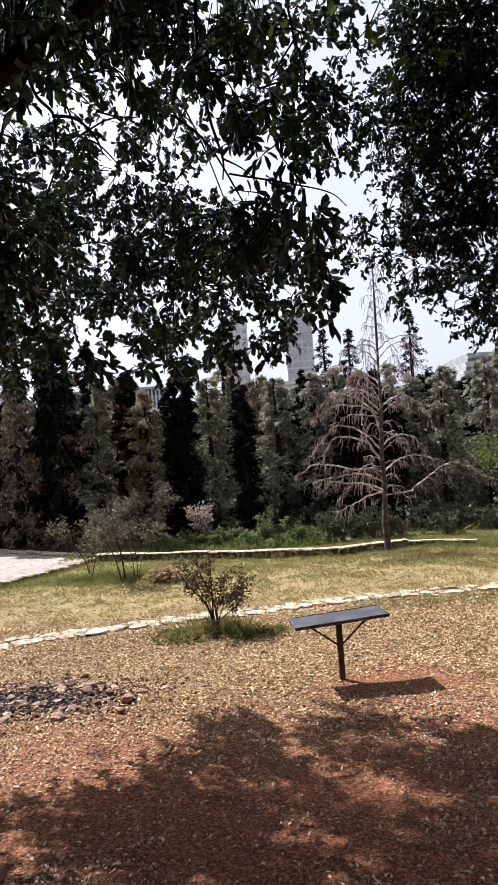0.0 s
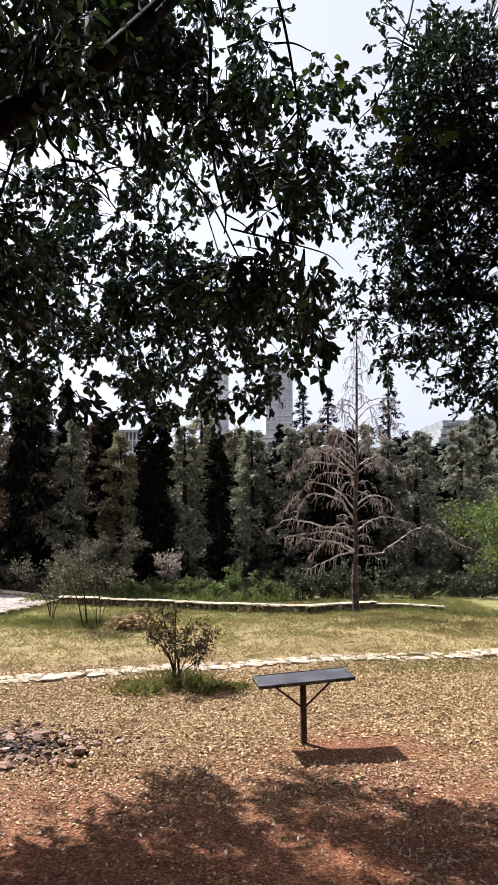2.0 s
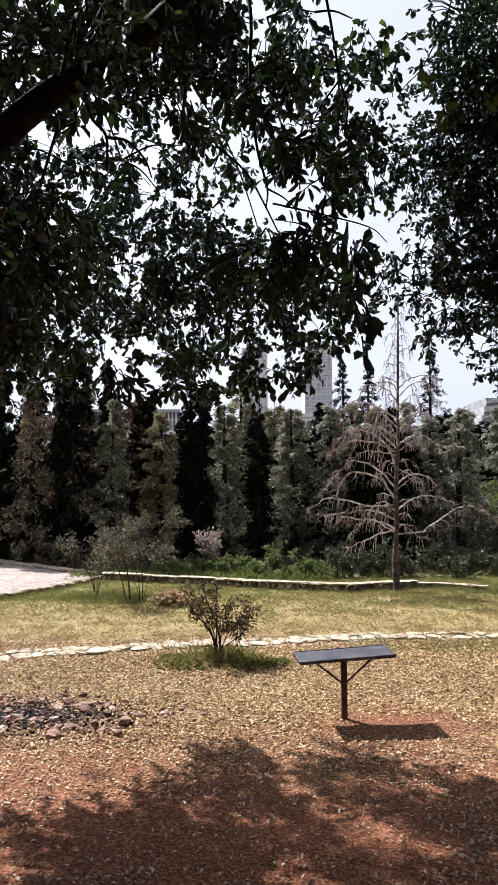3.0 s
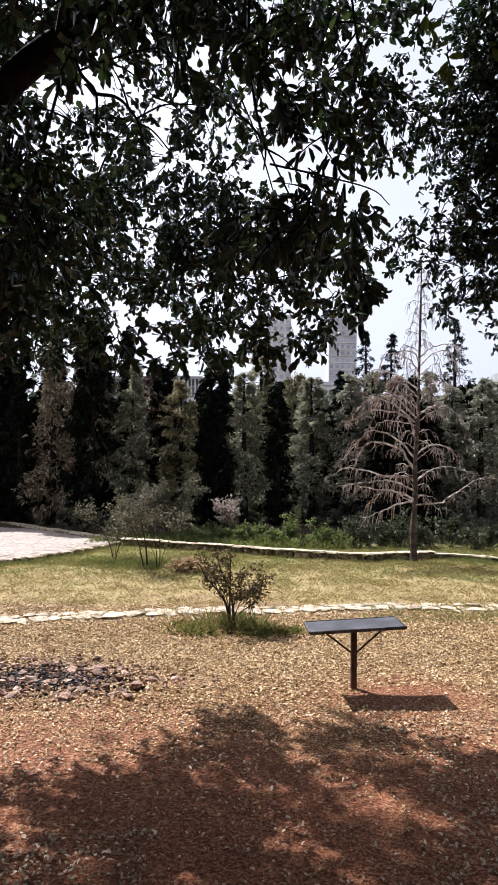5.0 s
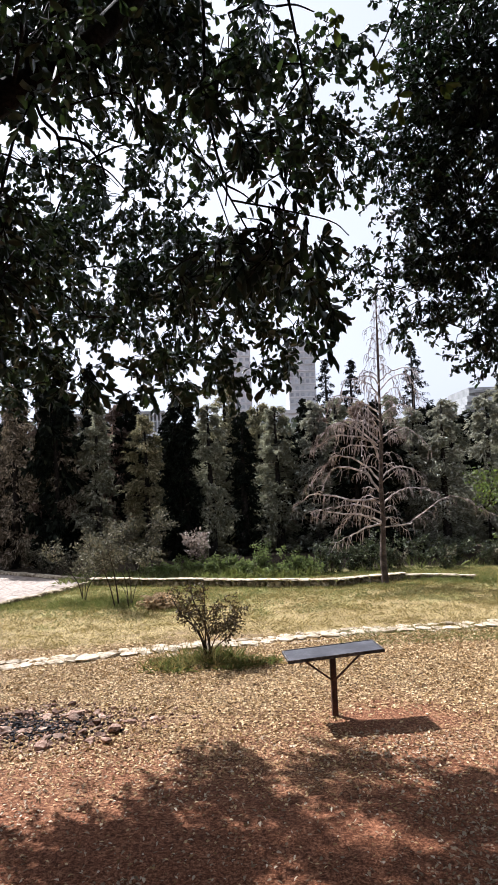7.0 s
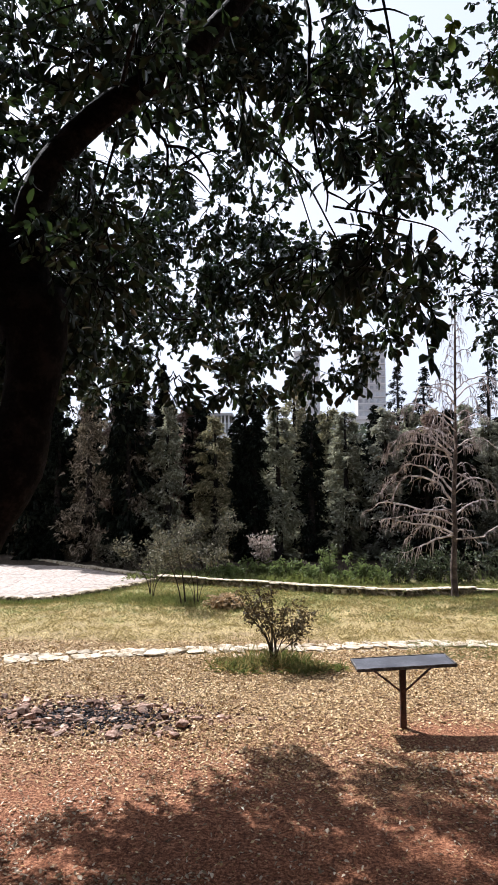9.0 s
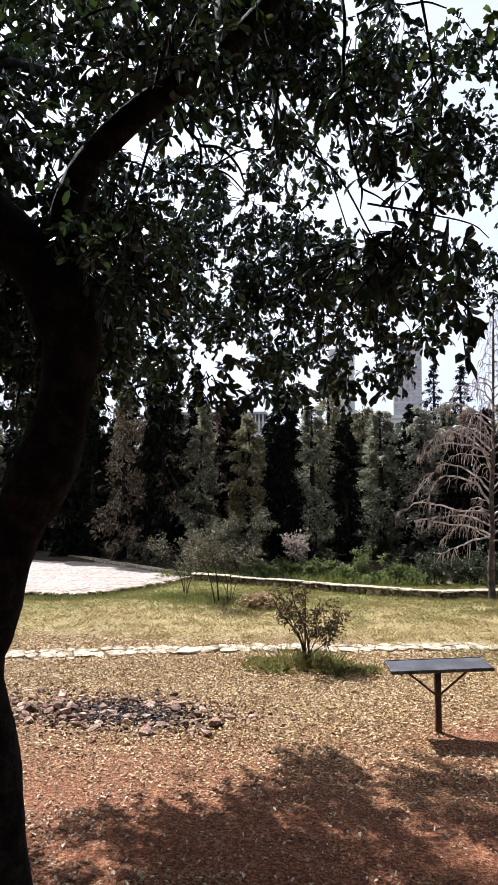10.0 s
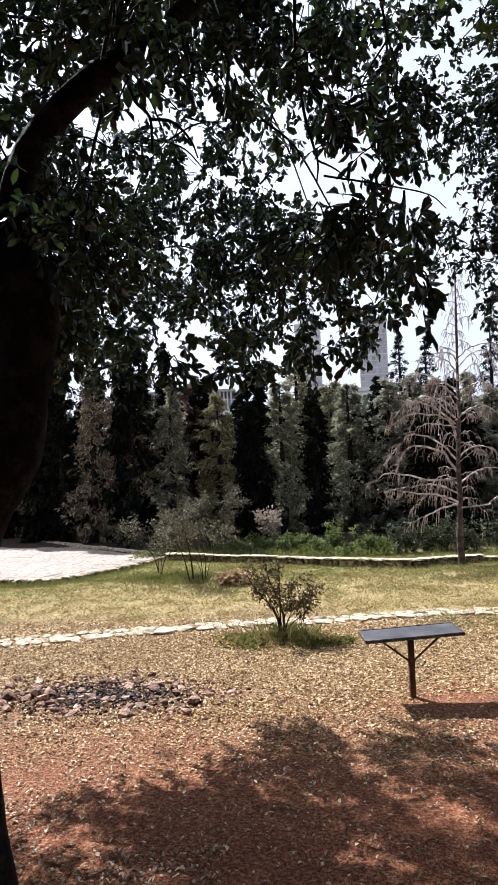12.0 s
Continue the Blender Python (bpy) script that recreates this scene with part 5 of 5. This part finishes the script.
# far wooded rise
def far_wood():
    # low enough to stay under the roofs
    rng = np.random.default_rng(71)
    n = 34000
    x = rng.uniform(-70, 90, n)
    y = rng.uniform(40, 75, n)
    top = 5.6 + 0.8 * np.sin(x * 0.35) + 0.6 * np.sin(x * 0.9 + 1) + (y - 40) * 0.05
    z = top * rng.random(n) ** 0.5
    P = np.stack([x, y, z], 1)
    ob = leaf_mesh("far_trees", P, rng.normal(size=(n, 3)), 0.55 * rng.uniform(0.5, 1.3, n), 0.36, FARWOOD, None, rng, simple=True)
    tagged(ob, "wooded rise far behind the conifers", "trees", kind="stuff")


far_wood()


# ==== litter and grass ====
def scatter():
    rng = np.random.default_rng(81)

    def spots(n, x0, x1, y0, y1, keep):
        out = []
        while len(out) < n:
            x, y = rng.uniform(x0, x1), rng.uniform(y0, y1)
            if rng.random() < keep(x, y):
                out.append((x, y, floor_z(x, y) + 0.004))
        return np.array(out)

    def litter_keep(x, y):
        patch = noise.noise((x * 1.1, y * 1.1, 5)) * 0.5 + 0.5
        if math.hypot((x - 1.2), (y - 4.85) * 1.7) < 0.45 or math.hypot(x + 0.5, (y - 5.2) * 2.2) < 0.28:
            return 0.06
        grow = min(1, max(0, (y - 3.5 + 0.8 * noise.noise((x * 0.7, y * 0.7, 2))) / 2.5))
        return (0.035 + 0.965 * grow) * (0.25 + 0.75 * patch)

    P = spots(92000, -4.2, 3.6, 2.2, 7.8, litter_keep)
    D = rng.normal(size=P.shape) * np.array([1, 1, 0.22])
    L = rng.uniform(0.014, 0.036, len(P)) * np.clip(0.35 + 0.13 * P[:, 1], 0.6, 1.0)
    ob = leaf_mesh("fallen_leaves", P, D, L, L * rng.uniform(0.45, 0.75, len(P)), LITTER, None, rng, droop=-0.1, simple=True, up=np.array([0, 0, 1.0]), fold=0.25)
    tagged(ob, "dry tan fallen leaves strewn over the soil", "fallen leaves", kind="stuff")
    # larger bleached leaves and bark scraps lying single on the bare soil
    P = spots(9500, -3.2, 2.6, 2.0, 4.7, lambda x, y: 0.1 + 0.9 * max(0, noise.noise((x * 1.3, y * 1.3, 35))) + (0.4 if y < 3.1 and x < -0.4 else 0))
    P[:, 2] += 0.004
    D = rng.normal(size=P.shape) * np.array([1, 1, 0.35])
    L = rng.uniform(0.012, 0.032, len(P))
    ob = leaf_mesh("fallen_leaves", P, D, L, L * rng.uniform(0.35, 0.65, len(P)), LITTER_PALE, None, rng, droop=-0.1, up=np.array([0, 0, 1.0]), fold=0.35)
    tagged(ob, "pale dry leaves lying on the bare red soil", "fallen leaves", kind="stuff")

    def tussocks(n, blades, spread, *box):
        c = spots(n, *box)
        return np.repeat(c, blades, 0) + rng.normal(size=(n * blades, 3)) * np.array([spread * 1.5, spread, 0])

    P = tussocks(3600, 16, 0.05, -5.5, 5.0, 7.7, 12.6, lambda x, y: 0.15 + 0.85 * (noise.noise((x * 0.9, y * 1.6, 9)) * 0.5 + 0.5))
    grass_tuft("dry_grass", "short dry trampled lawn grass", P, STRAW, 0.085, 82)
    P = tussocks(3200, 14, 0.05, -5.0, 5.0, 8.8, 13.0, lambda x, y: min(1, max(0, (y - 8.8) / 2.2)) * (noise.noise((x * 0.8, y * 1.2, 19)) * 0.5 + 0.6))
    grass_tuft("green_grass", "short green lawn grass before the wall", P, GRASS, 0.085, 83)
    def sward(x, y):
        near = min(math.hypot((x + 0.5) / 0.42, (y - 6.72) / 0.32), math.hypot((x - 0.16) / 0.4, (y - 6.66) / 0.26))
        return max(0, 1 - near ** 0.7) * max(0.1, 0.45 + 1.8 * noise.noise((x * 5, y * 7, 44)))

    P = spots(1250, -1.3, 0.9, 6.3, 7.1, sward)
    grass_tuft("grass_tuft", "low green grass on both sides of the sapling", P, GRASS, 0.14, 84, slim=0.06, droop=0.55)
    P = spots(420, -1.3, 0.9, 6.3, 7.1, sward)
    grass_tuft("dry_tuft", "dry blades among the green grass by the sapling", P, STRAW, 0.14, 92, slim=0.05, droop=0.5)
    P = spots(420, -0.75, 0.35, 6.6, 7.0, lambda x, y: max(0, 1 - math.hypot((x + 0.18) / 0.42, (y - 6.8) / 0.2)))
    grass_tuft("grass_tuft", "longer dark grass blades at the sapling's foot", P, GRASS, 0.24, 90, slim=0.035, droop=0.3)
    P = spots(420, -1.2, 0.5, 6.3, 7.2, lambda x, y: max(0, 1 - math.hypot((x + 0.3) / 0.8, (y - 6.75) / 0.42)))
    grass_tuft("dry_tuft", "long dry grass stalks round the sapling", P, STRAW, 0.28, 85, slim=0.012, droop=0.05)
    P = spots(4200, 1.2, 3.6, 7.05, 7.85, lambda x, y: 0.7 * (noise.noise((x * 2, y * 2, 29)) * 0.5 + 0.5))
    grass_tuft("grass_patch", "thin green grass along the stone edging", P, GRASS, 0.06, 86)
    P = spots(2600, -3.4, -1.1, 10.0, 11.6, lambda x, y: max(0, 1 - math.hypot((x + 2.1) / 1.1, (y - 10.7) / 0.7)))
    grass_tuft("grass_patch", "green grass under the small tree", P, GRASS, 0.12, 87)
    P = spots(4200, -3.2, 5.2, 12.7, 14.2, lambda x, y: 0.8 if x < 1.9 else 0.12)
    grass_tuft("tall_grass", "tall weeds behind the low wall", P, GRASS, 0.28, 88)
    rim = curve_pts([(-2.7, 12.75, 0), (-2.95, 12.0, 0), (-3.3, 11.25, 0), (-3.75, 10.6, 0), (-4.2, 10.36, 0), (-4.8, 10.4, 0), (-6.5, 10.72, 0)], 120)
    P = np.array([(p.x + rng.normal() * 0.06, p.y - 0.06 + rng.normal() * 0.05, 0.0) for p in rim for i in range(22)])
    grass_tuft("grass_fringe", "dark grass growing along the edge of the terrace", P, GRASS, 0.12, 89)
    P = spots(2200, 3.0, 5.4, 10.5, 12.0, lambda x, y: max(0, 1 - abs(y - 11.9 + 0.75 * (x - 3.0)) / 0.5))
    grass_tuft("grass_fringe", "green grass hiding the end of the low wall", P, GRASS, 0.13, 91)
    # brown brush heap by the sapling
    n = 700
    q = rng.normal(size=(n, 3)) * np.array([0.11, 0.08, 0.045])
    P = q + np.array([-1.0, 10.12, 0.1])
    P[:, 2] = np.maximum(P[:, 2], 0.02)
    ob = leaf_mesh("brush_heap", P, rng.normal(size=(n, 3)) * np.array([1, 1, 0.4]), 0.08, 0.04, HEAP, None, rng)
    tagged(ob, "small heap of dry brown leaves and cuttings", "leaf heap", kind="stuff")


scatter()


# ==== stone rows ====
def stone_row(name, label, points, length, width, height, mat, seed, face=None, gaps=0.0):
    """A row of single stones end to end along a curve; with face: an upright course under a cap."""
    row = tagged(new(name), label, "stone wall" if face else "stone edging", kind="structure")
    rnd = random.Random(seed)
    path = curve_pts([(x, y, 0) for x, y in points], 400)
    i = 0
    while i < len(path) - 2:
        want = length * rnd.uniform(0.6, 1.35)
        j, run = i, 0.0
        while j < len(path) - 1 and run < want:
            run += (path[j + 1] - path[j]).length
            j += 1
        a, b = path[i], path[j]
        mid, ang = (a + b) / 2, math.atan2((b - a).y, (b - a).x)
        w, h = width * rnd.uniform(0.75, 1.2), height * rnd.uniform(0.8, 1.2)
        base = floor_z(mid.x, mid.y) - 0.015
        if face:
            turn = Matrix.Translation((mid.x, mid.y, base)) @ Matrix.Rotation(ang, 4, "Z")
            k = 0.0
            while k < run - 0.03:
                s = min(rnd.uniform(0.07, 0.17), run - k)
                st, form = rough_stone("stone", (s * 1.03, w * 0.9, face * rnd.uniform(0.94, 1.02)), LIME_SHADED, row, rnd.random(), 0.3)
                st.matrix_basis = turn @ Matrix.Translation((-run / 2 + k + s / 2, 0, 0)) @ form
                k += s
            st, form = rough_stone("cap_stone", (run * 1.0, w * 1.05, h), mat, row, rnd.random(), 0.2, True)
            st.matrix_basis = turn @ Matrix.Translation((0, 0, face * 0.97)) @ form
        elif rnd.random() >= gaps:
            st, form = rough_stone("stone", (run * rnd.uniform(0.95, 1.15), w, h), mat, row, rnd.random(), 0.3, True)
            st.matrix_basis = Matrix.Translation((mid.x, mid.y + rnd.uniform(-0.035, 0.035), base - 0.004)) @ Matrix.Rotation(ang + rnd.uniform(-0.3, 0.3), 4, "Z") @ form
        i = j


EDGE = [(-5, 6.16), (-3.4, 6.66), (-2.6, 6.87), (-1.7, 7.12), (-0.85, 7.32), (0.1, 7.48), (0.9, 7.62), (1.8, 7.73), (3.1, 7.84), (5, 8.01)]
EDGING = "rows of rough flat limestone pieces edging the lawn"
stone_row("stone_edging", EDGING, EDGE, 0.16, 0.22, 0.055, LIME, 91)
stone_row("stone_edging", EDGING, [(x, y + 0.19) for x, y in EDGE], 0.14, 0.19, 0.045, LIME, 95, gaps=0.05)
stone_row("stone_edging", EDGING, [(x, y - 0.15) for x, y in EDGE], 0.11, 0.11, 0.03, LIME, 96, gaps=0.45)
stone_row("low_wall", "low dry stone wall with pale caps behind the lawn", [(-2.55, 12.85), (-1.5, 12.5), (-0.47, 12.12), (0.6, 11.62), (1.6, 11.24), (2.2, 11.34), (2.75, 11.5), (3.1, 11.6)], 0.24, 0.18, 0.022, LIME, 92, 0.14)
stone_row("low_wall", "low dry stone wall with pale caps behind the lawn", [(3.12, 11.6), (3.45, 11.54), (3.8, 11.35), (4.15, 11.1)], 0.24, 0.12, 0.025, LIME, 93, 0.1)
stone_row("terrace_wall", "low pale kerb wall along the back of the terrace", [(-2.65, 13.05), (-4.95, 15.1), (-7.5, 17.1), (-11, 19.4)], 0.35, 0.18, 0.05, LIME, 94, 0.10)
